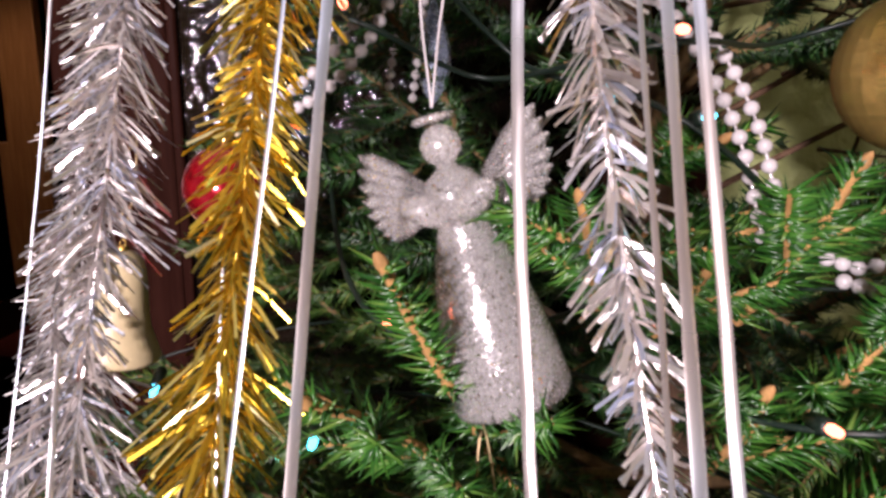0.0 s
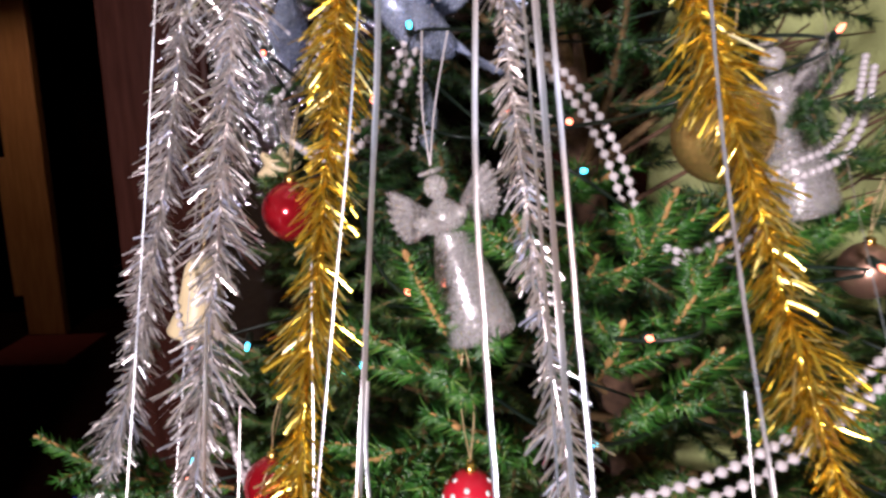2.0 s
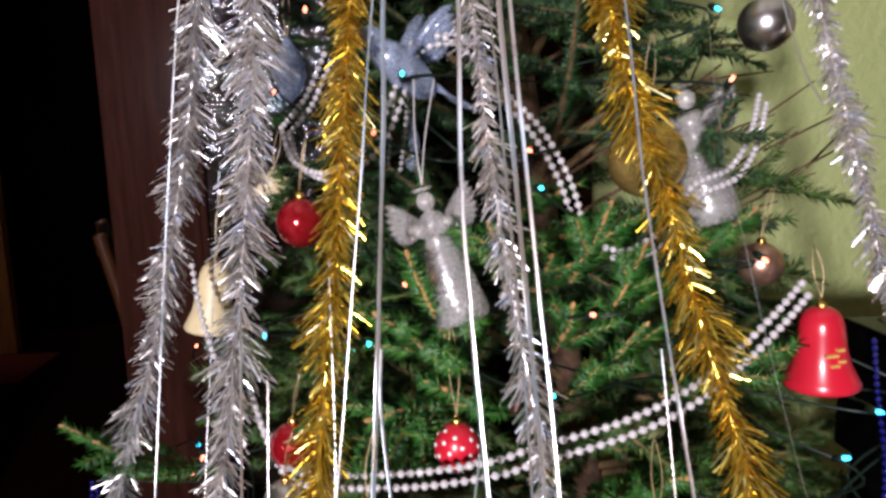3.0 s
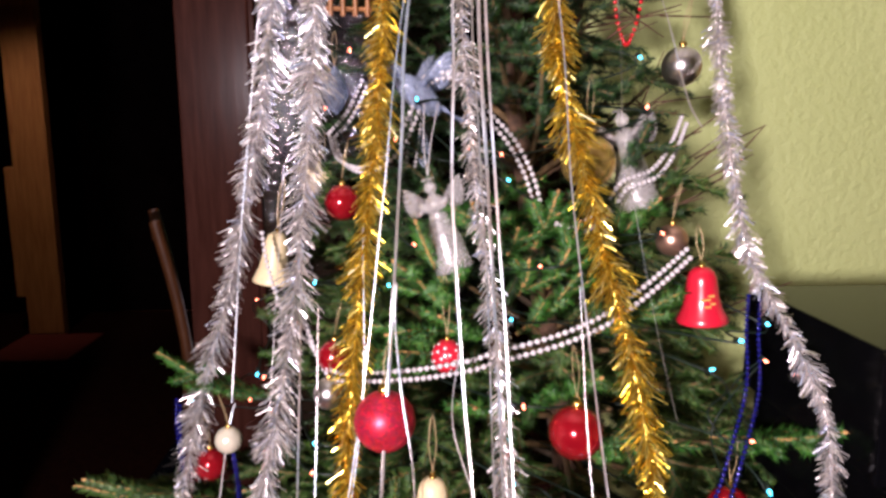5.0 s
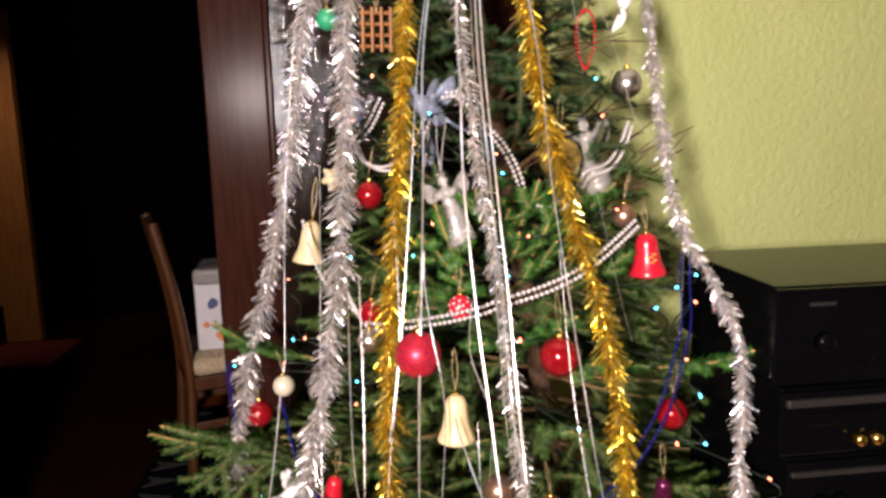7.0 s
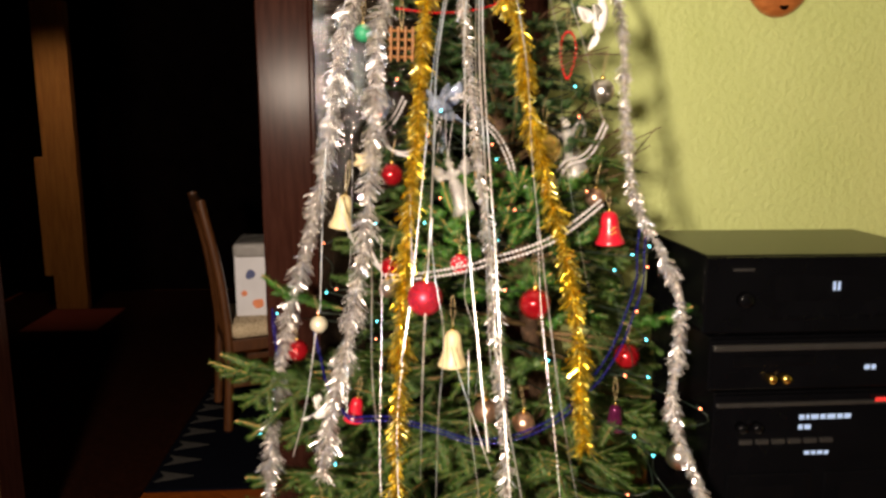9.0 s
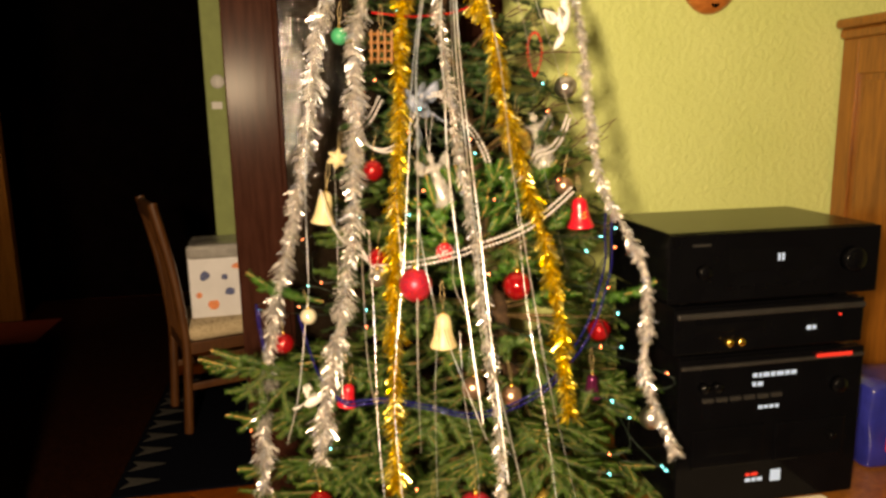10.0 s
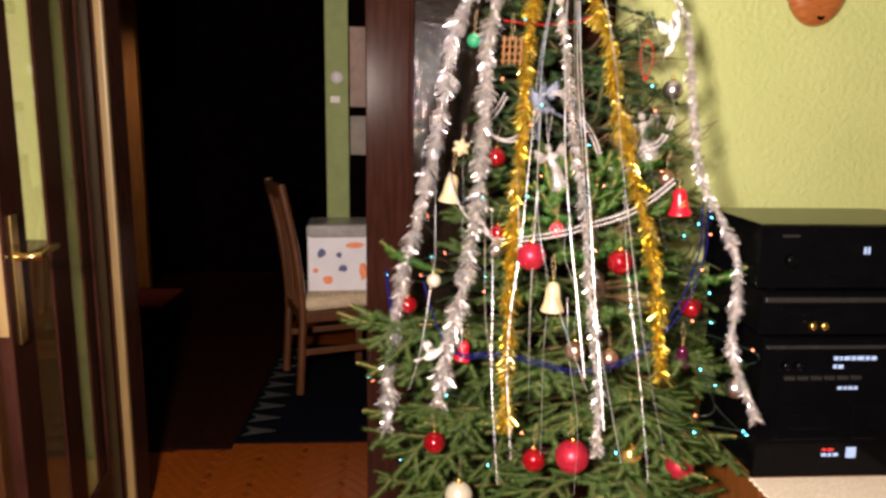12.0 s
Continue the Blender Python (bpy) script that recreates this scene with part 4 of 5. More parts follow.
for x in (-0.195, 0.194):
    part("cross_rail", box("cross_rail", x - 0.011, x + 0.011, -0.17, 0.17, 0.37, 0.425, CHAIRWOOD, 0.004), chair)
part("top_rail", box("top_rail", -0.298, -0.262, -0.19, 0.19, 0.985, 1.055, CHAIRWOOD, 0.012), chair)
for k in range(3):
    y = -0.09 + 0.09 * k
    sl = curve([(-0.195, y, 0.43), (-0.222, y, 0.75), (-0.275, y, 1.0)], 0.03)
    v, f = tube_arrays(sl, np.full(len(sl), 0.016), 6)
    part("back_slat", tri_mesh("back_slat", v, f, CHAIRWOOD), chair)
bm = bmesh.new()
box_bm(bm, -0.185, 0.235, -0.205, 0.205, 0.426, 0.50, 0.028)
part("seat", done(bm, "seat", CUSHION, True), chair, label="beige patterned padded seat")

parcel = empty("parcel", pose(-0.625, 2.33, 0.512, 0, 0, 4), "white printed box in clear wrap on the dining chair", "box")
part("body", box("body", -0.20, 0.22, -0.13, 0.15, 0.0, 0.30, BOXWHITE, 0.008), parcel)
part("wrap", box("wrap", -0.205, 0.225, -0.134, 0.155, 0.27, 0.345, BOXTOP, 0.02), parcel, label="crumpled clear plastic wrap")
for x, zc, w, h, mm in ((-0.13, 0.20, 0.045, 0.05, BOXBLUE), (-0.02, 0.12, 0.05, 0.04, BOXBLUE), (-0.10, 0.06, 0.05, 0.045, BOXORANGE), (0.04, 0.24, 0.10, 0.035, BOXORANGE),
                        (0.08, 0.10, 0.04, 0.10, BOXORANGE), (-0.04, 0.19, 0.03, 0.03, BOXBLUE), (-0.16, 0.11, 0.03, 0.03, BOXORANGE)):
    bm = bmesh.new()
    bmesh.ops.create_circle(bm, cap_ends=True, radius=0.5, segments=9)
    for v in bm.verts:
        q = 0.75 + 0.35 * noise.noise(v.co * 3 + Vector((x * 9, zc * 7, 0)))
        v.co = Vector((x + v.co.x * w * q * 1.3, -0.1325, zc + v.co.y * h * q * 1.3))
    part("print", done(bm, "print", mm), parcel)


# ---- hi-fi corner ----
sideboard = empty("sideboard", pose(0, 0, 0), "low orange-brown wooden sideboard under the hi-fi stack", "sideboard")
part("top", box("top", 0.52, 1.41, -0.08, 0.91, 0.545, 0.572, ORANGEWOOD, 0.006), sideboard)
part("body", box("body", 0.54, 1.40, -0.05, 0.90, 0.06, 0.545, ORANGEWOOD, 0.004), sideboard)
part("plinth", box("plinth", 0.56, 1.38, -0.02, 0.90, -0.008, 0.06, DARKWOOD), sideboard)
for x0, x1 in ((0.545, 0.96), (0.97, 1.39)):
    dr = part("door", box("door", x0, x1, -0.068, -0.05, 0.08, 0.53, ORANGEWOOD, 0.005), sideboard)
    part("knob", lathe("knob", ((0.006, 0), (0.006, 0.012), (0.013, 0.016), (0.012, 0.026), (0.0, 0.028)), BRASS, 16), dr, pose(x1 - 0.04 if x0 < 0.6 else x0 + 0.04, -0.068, 0.34, 90, 0, 0))

bm = bmesh.new()
ring = []
for i in range(60):
    u = i / 60 * 4
    e, fr = int(u), u % 1
    p = ((0.485 + 0.355 * fr, -0.07), (0.84, -0.07 + 0.168 * fr), (0.84 - 0.355 * fr, 0.098), (0.485, 0.098 - 0.168 * fr))[e]
    sc = 0.006 * abs(math.sin(i * math.pi / 2))
    ring.append(bm.verts.new((p[0] + (sc if e == 1 else -sc if e == 3 else 0), p[1] + (-sc if e == 0 else 0), 0.575)))
bm.faces.new(ring)
r = bmesh.ops.extrude_face_region(bm, geom=bm.faces[:])
for v in r["geom"]:
    if isinstance(v, bmesh.types.BMVert):
        v.co.z += 0.006
bmesh.ops.recalc_face_normals(bm, faces=bm.faces)
tagged(part("doily", done(bm, "doily", DOILY)), "cream crocheted doily with scalloped edge on the sideboard", "doily")


def bars(parent, name, x, z, widths, h, material, y=-0.002, gap=0.004):
    for w in widths:
        part(name, box(name, x, x + w, y - 0.001, y + 0.001, z, z + h, material), parent)
        x += w + gap


def unit(name, x0, x1, y1, z0, z1, label, category):
    ob = empty(name, pose(x0, 0.10, z0), label, category, "stacked hi-fi units")
    w, h = x1 - x0, z1 - z0
    part("case", box("case", 0.0, w, 0.012, y1 - 0.10, 0.012, h, BLACKMETAL, 0.003), ob)
    part("front_panel", box("front_panel", -0.004, w + 0.004, 0.0, 0.012, 0.010, h - 0.002, BLACKGLOSS, 0.003), ob)
    for x in (0.05, w - 0.05):
        for y in (0.05, y1 - 0.16):
            part("foot", lathe("foot", ((0.018, 0), (0.02, 0.004), (0.02, 0.012)), GREYMETAL, 14), ob, pose(x, y, 0))
    return ob


# main unit with cassette bays, displays and knobs
low = unit("hifi_system", 0.488, 0.915, 0.42, 0.572, 0.925, "black compact hi-fi system with lit blue displays", "hi-fi")
part("trim", box("trim", 0.0, 0.427, -0.006, 0.004, 0.330, 0.338, GREYMETAL, 0.002), low)
bars(low, "display_digit", 0.165, 0.302, (0.010, 0.006, 0.014, 0.010, 0.016, 0.010, 0.012), 0.009, DISPLAY)
bars(low, "display_digit", 0.165, 0.282, (0.008, 0.012), 0.009, DISPLAY)
bars(low, "display_digit", 0.182, 0.230, (0.010, 0.008, 0.010, 0.008), 0.007, DISPLAY)
bars(low, "display_digit", 0.162, 0.062, (0.012, 0.008, 0.012), 0.008, DISPLAY)
bars(low, "display_digit", 0.162, 0.076, (0.010, 0.014), 0.006, REDLED)
bars(low, "display_digit", 0.222, 0.058, (0.024,), 0.026, DISPLAY)
bars(low, "display_digit", 0.31, 0.336, (0.085,), 0.008, REDLED, -0.007)
for x0 in (0.03, 0.225):
    dk = part("cassette_door", box("cassette_door", x0, x0 + 0.17, -0.005, 0.002, 0.105, 0.195, BLACKGLOSS, 0.004), low)
    part("window", box("window", x0 + 0.035, x0 + 0.135, -0.007, -0.005, 0.135, 0.172, BLACKMETAL, 0.001), dk)
for k in range(6):
    part("button", box("button", 0.05 + 0.032 * k, 0.075 + 0.032 * k, -0.006, 0.002, 0.255, 0.264, GREYMETAL, 0.001), low)
for x, zc, rad in ((0.37, 0.27, 0.018), (0.05, 0.29, 0.010), (0.08, 0.29, 0.010), (0.36, 0.155, 0.008)):
    part("knob", lathe("knob", ((rad, 0), (rad, 0.012), (rad * 0.85, 0.016), (0, 0.0165)), BLACKMETAL, 20), low, pose(x, 0, zc, 90, 0, 0))

deck = unit("cassette_deck", 0.472, 0.905, 0.40, 0.925, 1.035, "black hi-fi deck with gold knobs and a grey top trim", "hi-fi")
part("trim", box("trim", 0.0, 0.433, -0.010, 0.0, 0.088, 0.100, GREYMETAL, 0.003), deck)
for x in (0.115, 0.142):
    part("knob", lathe("knob", ((0.009, 0), (0.009, 0.014), (0.007, 0.018), (0, 0.0185)), GOLDCAP, 18), deck, pose(x, 0, 0.034, 90, 0, 0))
bars(deck, "display_digit", 0.30, 0.046, (0.010, 0.008), 0.009, DISPLAY)
bars(deck, "display_digit", 0.375, 0.072, (0.006,), 0.005, REDLED)
part("tray", box("tray", 0.04, 0.20, -0.004, 0.002, 0.056, 0.076, BLACKMETAL, 0.002), deck)

amp = unit("receiver", 0.455, 0.930, 0.405, 1.035, 1.190, "black audio receiver on top of the hi-fi stack", "receiver")
bars(amp, "display_digit", 0.238, 0.090, (0.005, 0.005), 0.016, DISPLAY)
bars(amp, "maker_mark", 0.045, 0.128, (0.040,), 0.005, GREYMETAL)
part("display_window", box("display_window", 0.13, 0.33, -0.0012, 0.002, 0.070, 0.118, BLACKMETAL, 0.001), amp)
part("knob", lathe("knob", ((0.026, 0), (0.026, 0.016), (0.022, 0.020), (0, 0.0205)), BLACKMETAL, 28), amp, pose(0.41, 0, 0.085, 90, 0, 0))
part("knob", lathe("knob", ((0.014, 0), (0.014, 0.012), (0.012, 0.015), (0, 0.0155)), BLACKMETAL, 24), amp, pose(0.07, 0, 0.075, 90, 0, 0))
for k in range(7):
    part("button", box("button", 0.12 + 0.034 * k, 0.145 + 0.034 * k, -0.004, 0.002, 0.034, 0.042, BLACKMETAL, 0.001), amp)

bag = empty("gift_bag", pose(1.125, 0.26, 0.572), "blue and red printed film bag on the sideboard", "bag")
bm = bmesh.new()
box_bm(bm, -0.10, 0.12, -0.08, 0.10, 0.0, 0.205, 0.02)
bmesh.ops.subdivide_edges(bm, edges=bm.edges[:], cuts=2, use_grid_fill=True)
for v in bm.verts:
    if v.co.z > 0.01:
        v.co += Vector((noise.noise(v.co * 14), noise.noise(v.co * 14 + Vector((5, 0, 0))), noise.noise(v.co * 11))) * 0.014
part("film", done(bm, "film", BAGBLUE, True), bag)
part("print", box("print", -0.06, 0.06, -0.098, -0.085, 0.05, 0.09, BAGRED, 0.006), bag)

cab = empty("wardrobe", pose(1.455, 0.91, 0), "orange-brown wooden cabinet with a panelled side and cornice", "cabinet")
part("body", box("body", 0.012, 0.85, -0.44, 0.0, 0.08, 1.655, ORANGEWOOD, 0.004), cab)
part("plinth", box("plinth", 0.02, 0.84, -0.43, 0.0, -0.008, 0.08, ORANGEWOOD), cab)
part("cornice", box("cornice", -0.030, 0.88, -0.47, 0.005, 1.672, 1.702, ORANGEWOOD, 0.010), cab)
part("cornice", box("cornice", -0.012, 0.865, -0.455, 0.003, 1.640, 1.672, ORANGEWOOD, 0.008), cab)
for y0, y1 in ((-0.07, -0.002), (-0.44, -0.37)):
    part("side_stile", box("side_stile", 0.0, 0.012, y0, y1, 0.08, 1.64, ORANGEWOOD, 0.003), cab)
for z0, z1 in ((0.08, 0.18), (1.53, 1.64)):
    part("side_rail", box("side_rail", 0.0, 0.012, -0.369, -0.071, z0, z1, ORANGEWOOD, 0.003), cab)
part("side_panel", box("side_panel", 0.004, 0.012, -0.345, -0.095, 0.20, 1.51, ORANGEWOOD, 0.004), cab)
for x0, x1 in ((0.02, 0.43), (0.435, 0.845)):
    dr = part("door", box("door", x0, x1, -0.462, -0.44, 0.10, 1.62, ORANGEWOOD, 0.005), cab)
    part("knob", lathe("knob", ((0.006, 0), (0.006, 0.012), (0.014, 0.016), (0.012, 0.028), (0, 0.03)), BRASS, 16), dr, pose(x1 - 0.03 if x0 < 0.2 else x0 + 0.03, -0.462, 0.9, 90, 0, 0))

# wooden ornament high on the wall
plaque = empty("wall_plaque", pose(0.985, WALL_Y, 1.715), "varnished orange-brown oval wooden wall ornament with a dark hole", "wall ornament")
bm = bmesh.new()
bmesh.ops.create_uvsphere(bm, u_segments=40, v_segments=20, radius=1)
for v in bm.verts:
    k = v.co.copy()
    v.co = Vector((k.x * 0.105, max(-0.8, min(k.y, 0)) * 0.05 if k.y < 0 else 0, 0.14 + k.z * 0.14 * (1 if k.z > 0 else 1)))
part("body", done(bm, "body", PLAQUE, True), plaque)
# the hole is a near-black disc on the surface
part("hole", lathe("hole", ((0.013, 0), (0.013, 0.004), (0.010, 0.005), (0, 0.003)), SHADEBLACK, 20), plaque, pose(0.006, -0.026, 0.030, 70, 0, 0))


# ---- parquet in herringbone where the floor shows ----
plank = box("plank", -0.125, 0.125, -0.0245, 0.0245, -0.008, 0.0, PARQUET, 0.0015)
step = 0.05 * math.sqrt(2)
n = 0
for i in range(-30, 40):
    for j in range(-10, 14):
        cx = -0.75 + j * 0.25 * math.sqrt(2) * 1.0
        cy = 1.3 + i * step
        for sgn in (-1, 1):
            x = cx + (0.0884 if sgn > 0 else -0.0884)
            y = cy + (0.0 if sgn > 0 else 0.0177)
            if -1.3 < x < -0.30 and 0.55 < y < 2.6 and not (y > 1.66 and x > -0.85) and n < 300:
                part("plank", plank, floor, pose(x, y, 0.0005 * ((i * 7 + j * 3) % 3), 0, 0, 45 * sgn))
                n += 1
for ob in left_leaf.children:
    if ob.name.startswith("pane"):
        ob.visible_shadow = False


# ---- ornaments ----
def hanger(parent, z0, length, material=THREAD, spread=0.004):
    """A loop of thread up to the twig that carries the ornament."""
    line = curve([(0, 0, z0), (-spread, 0.004, z0 + length * 0.5), (0, 0.010, z0 + length), (spread, 0.004, z0 + length * 0.5), (0, 0, z0)], 0.005)
    part("hanger", tube("hanger", line, 0.0005, material, 4), parent)


def sphere_profile(rad, neck=0.18, n=20):
    out = []
    for k in range(n + 1):
        a = -math.pi / 2 + (math.pi * 0.94) * k / n
        out.append((max(rad * math.cos(a), 0.0005), rad * math.sin(a)))
    return out


def cap(parent, z, s):
    c = part("cap", lathe("cap", ((0.16 * s, 0), (0.17 * s, 0.01 * s), (0.16 * s, 0.17 * s), (0.12 * s, 0.20 * s), (0.0, 0.21 * s)), GOLDCAP, 14), parent, pose(0, 0, z))
    a = np.linspace(0, 2 * math.pi, 14)
    part("ring", tube("ring", np.stack([0.09 * s * np.cos(a), a * 0, 0.28 * s + 0.09 * s * np.sin(a)], 1), 0.018 * s, GOLDCAP, 5), c)


def bauble(x, y, z, dia, material, label, hang=0.05, squash=1.0):
    ob = empty("bauble", pose(x, y, z, 0, 0, (x * 900) % 360), label, "bauble", "baubles on the tree")
    rad = dia / 2
    part("shell", lathe("shell", [(r0, h * squash) for r0, h in sphere_profile(rad)], material, 36, material is not GOLDGLOSS), ob)
    cap(ob, rad * 0.95 * squash, dia * 0.62)
    hanger(ob, rad * squash + dia * 0.16, hang)
    return ob


def bell(x, y, z, width, height, material, label, hang=0.05, tilt=0.0):
    """z: the bell's rim."""
    ob = empty("bell", pose(x, y, z, 0, tilt, 0), label, "bell", "bells on the tree")
    w, h = width / 2, height
    outer = [(w * 1.0, 0), (w * 1.02, h * 0.03), (w * 0.93, h * 0.12), (w * 0.76, h * 0.28), (w * 0.66, h * 0.48), (w * 0.61, h * 0.68), (w * 0.57, h * 0.80), (w * 0.47, h * 0.91), (w * 0.30, h * 0.97), (w * 0.12, h * 0.995), (0.0005, h)]
    inner = [(w * 0.93, 0.0), (w * 0.70, h * 0.26), (w * 0.58, h * 0.5), (w * 0.5, h * 0.7), (w * 0.0, h * 0.85)]
    part("shell", lathe("shell", inner[::-1] + outer, material, 36), ob)
    part("clapper", lathe("clapper", [(r0, h0 + h * 0.06) for r0, h0 in sphere_profile(w * 0.2)], GOLDCAP, 16), ob)
    cap(ob, h * 0.97, width * 0.42)
    hanger(ob, h * 1.1, hang)
    return ob


def fan(bm, root, along, across, length, width, feathers, normal):
    """A wing: overlapping feathers spread like a fan from its root."""
    for k in range(feathers):
        u = k / (feathers - 1)
        d = (along * (1 - 0.75 * u) + across * (0.1 + 0.95 * u)).normalized()
        s = d.cross(normal).normalized()
        ln = length * (1.0 - 0.42 * u)
        w = width * (0.95 - 0.2 * u)
        rows = []
        for q, ww in ((0, 0.4), (0.3, 0.8), (0.65, 1.0), (0.88, 0.75), (1.0, 0.12)):
            c = root + d * ln * q + normal * (0.0016 * math.sin(q * 3) + 0.0011 * k)
            rows.append([bm.verts.new(c - s * w * ww / 2 - normal * 0.0004), bm.verts.new(c + normal * 0.0012), bm.verts.new(c + s * w * ww / 2 - normal * 0.0004), bm.verts.new(c - normal * 0.0014)])
        for a, b_ in zip(rows, rows[1:]):
            for i in range(4):
                bm.faces.new((a[i], a[(i + 1) % 4], b_[(i + 1) % 4], b_[i]))
        bm.faces.new(rows[0][::-1])
        bm.faces.new(rows[-1])


def turned(bm, profile, m, n=24):
    rings = []
    for rad, h in profile:
        rings.append([bm.verts.new(m @ Vector((rad * math.cos(2 * math.pi * k / n), rad * math.sin(2 * math.pi * k / n), h))) for k in range(n)])
    for a, b_ in zip(rings, rings[1:]):
        for k in range(n):
            bm.faces.new((a[k], a[(k + 1) % n], b_[(k + 1) % n], b_[k]))
    bm.faces.new(rings[0][::-1])
    bm.faces.new(rings[-1])


def angel_figure(m, scale, material, label):
    """A moulded clear angel in one piece: bell skirt, folded arms, head, halo and two fanned wings."""
    bm = bmesh.new()
    skirt = [(0.0225, 0), (0.0238, 0.003), (0.0228, 0.014), (0.0206, 0.030), (0.0176, 0.046), (0.0138, 0.060), (0.0098, 0.071), (0.0112, 0.077), (0.0118, 0.083), (0.0092, 0.089), (0.0045, 0.092), (0.0035, 0.094)]
    turned(bm, skirt, Matrix.Identity(4), 30)
    turned(bm, [(max(0.0078 * math.cos(a), 0.0004), 0.1005 + 0.0078 * math.sin(a)) for a in np.linspace(-1.5, 1.5, 12)], Matrix.Identity(4), 20)
    for sx in (-1, 1):
        turned(bm, [(max(0.0062 * math.cos(a), 0.0004), 0.0120 * math.sin(a)) for a in np.linspace(-1.5, 1.5, 10)], Matrix.Translation((sx * 0.0075, -0.0095, 0.0785)) @ pose(0, 0, 0, 18, sx * 62, 0), 16)
        fan(bm, Vector((sx * 0.006, 0.007, 0.078)), Vector((sx * 0.70, 0.15, 0.78)), Vector((sx * 0.80, 0.08, -0.52)), 0.041, 0.0105, 8, Vector((sx * 0.15, -1, 0.1)).normalized())
    halo = [bm.verts.new((0, 0, 0))]
    bm.verts.remove(halo[0])
    for k in range(20):
        a = 2 * math.pi * k / 20
        b_ = 2 * math.pi * (k + 1) / 20
        quad = []
        for ang in (a, b_):
            c = Vector((0.0072 * math.cos(ang), 0.0072 * math.sin(ang), 0.1105))
            o = Vector((math.cos(ang), math.sin(ang), 0)) * 0.0015
            quad.append([bm.verts.new(c + o), bm.verts.new(c + Vector((0, 0, 0.0015))), bm.verts.new(c - o), bm.verts.new(c - Vector((0, 0, 0.0015)))])
        for i in range(4):
            bm.faces.new((quad[0][i], quad[0][(i + 1) % 4], quad[1][(i + 1) % 4], quad[1][i]))
    bmesh.ops.recalc_face_normals(bm, faces=bm.faces)
    ob = tagged(part("angel_figurine", done(bm, "angel_figurine", material, True)), label, "figurine")
    ob.matrix_basis = m @ Matrix.Scale(scale, 4)
    return ob


def cord(name, points, radius, material, label, category, group=""):
    return tagged(part(name, tube(name, curve(points, 0.006), radius, material, 5)), label, category, group)


angel_figure(pose(0.0270, 0.262, 1.2480, 0, -16.5, -12), 1.0, FROST, "clear glittered glass angel hanging among the spruce twigs")
for dx in (-0.002, 0.002):
    cord("hanging_thread", [(-0.004, 0.262, 1.358), (-0.004 + dx * 2, 0.268, 1.395), (0.001 + dx * 4, 0.280, 1.44)], 0.0006, PEARL, "pale thread that carries the glass angel", "thread", "threads of the angel")
angel_figure(pose(0.268, 0.33, 1.310, 0, 14, 150), 1.15, FROST, "clear glittered glass angel turned away on the outer boughs")


def bird_figure(m, material, label, spread=1.0):
    """A moulded bird in one piece: body, head, raised wings and a tail of feathers."""
    bm = bmesh.new()
    turned(bm, [(max(0.5 * 0.034 * (1 - abs(q) ** 2.2) ** 0.6, 0.0005), q * 0.038) for q in np.linspace(-0.99, 0.99, 14)], pose(0, 0, 0, 0, 72, 0), 18)
    turned(bm, [(max(0.0105 * math.cos(a), 0.0004), 0.0105 * math.sin(a)) for a in np.linspace(-1.5, 1.5, 9)], Matrix.Translation((0.036, 0, 0.016)), 14)
    turned(bm, [(0.004, 0), (0.0025, 0.006), (0.0004, 0.012)], Matrix.Translation((0.044, 0, 0.016)) @ pose(0, 0, 0, 0, 95, 0), 8)
    for sy in (-1, 1):
        fan(bm, Vector((0.004, sy * 0.010, 0.008)), Vector((-0.25, sy * 0.35 * spread, 1)), Vector((-1, sy * 0.3, 0.1)), 0.058, 0.017, 8, Vector((0.1, sy * -1, 0.3)).normalized())
    fan(bm, Vector((-0.032, 0, -0.006)), Vector((-1, 0.30, -0.1)), Vector((-0.8, -0.55, -0.3)), 0.048, 0.016, 6, Vector((0, 0.1, 1)).normalized())
    bmesh.ops.recalc_face_normals(bm, faces=bm.faces)
    ob = tagged(part("bird_ornament", done(bm, "bird_ornament", material, True)), label, "ornament")
    ob.matrix_basis = m
    return ob


bird_figure(pose(-0.012, 0.345, 1.452, 0, -20, 200), FROSTBLUE, "blue-tinted acrylic bird ornament perched in the spruce")
bird_figure(pose(0.290, 0.286, 1.625, 0, -62, 40) @ Matrix.Scale(0.85, 4), WHITEFLUFF, "white feathered bird ornament on an upper bough", 0.5)
bird_figure(pose(-0.262, 0.40, 0.790, 0, -10, 10) @ Matrix.Scale(0.75, 4), WHITEFLUFF, "small white bird ornament on a low bough")

bauble(0.190, 0.294, 1.372, 0.066, GOLDGLOSS, "glossy gold bauble behind the gold tinsel", 0.06)
bauble(0.319, 0.348, 1.488, 0.050, SILVERGLOSS, "glossy silver bauble on a bare twig", 0.05)
bauble(-0.054, 0.160, 1.106, 0.066, REDGLIT, "large red glittered bauble", 0.05)
bauble(0.148, 0.143, 1.096, 0.058, REDGLOSS, "glossy dark red bauble", 0.06)
bauble(-0.111, 0.374, 1.316, 0.047, REDGLOSS, "glossy red bauble behind the bead garland", 0.05)
bauble(-0.329, 0.480, 0.905, 0.050, REDGLOSS, "glossy red bauble behind silver tinsel", 0.05)
bauble(-0.121, 0.246, 1.105, 0.038, SILVERGLOSS, "small silver bauble beside the gold tinsel", 0.04)
bauble(-0.116, 0.275, 1.140, 0.042, REDGLOSS, "small red bauble beside the gold tinsel", 0.04)
bauble(-0.266, 0.345, 1.005, 0.036, CREAMBALL, "small pearly gold bauble", 0.04)
bauble(0.346, 0.197, 0.973, 0.050, REDGLOSS, "dark red bauble by the blue beads", 0.05)
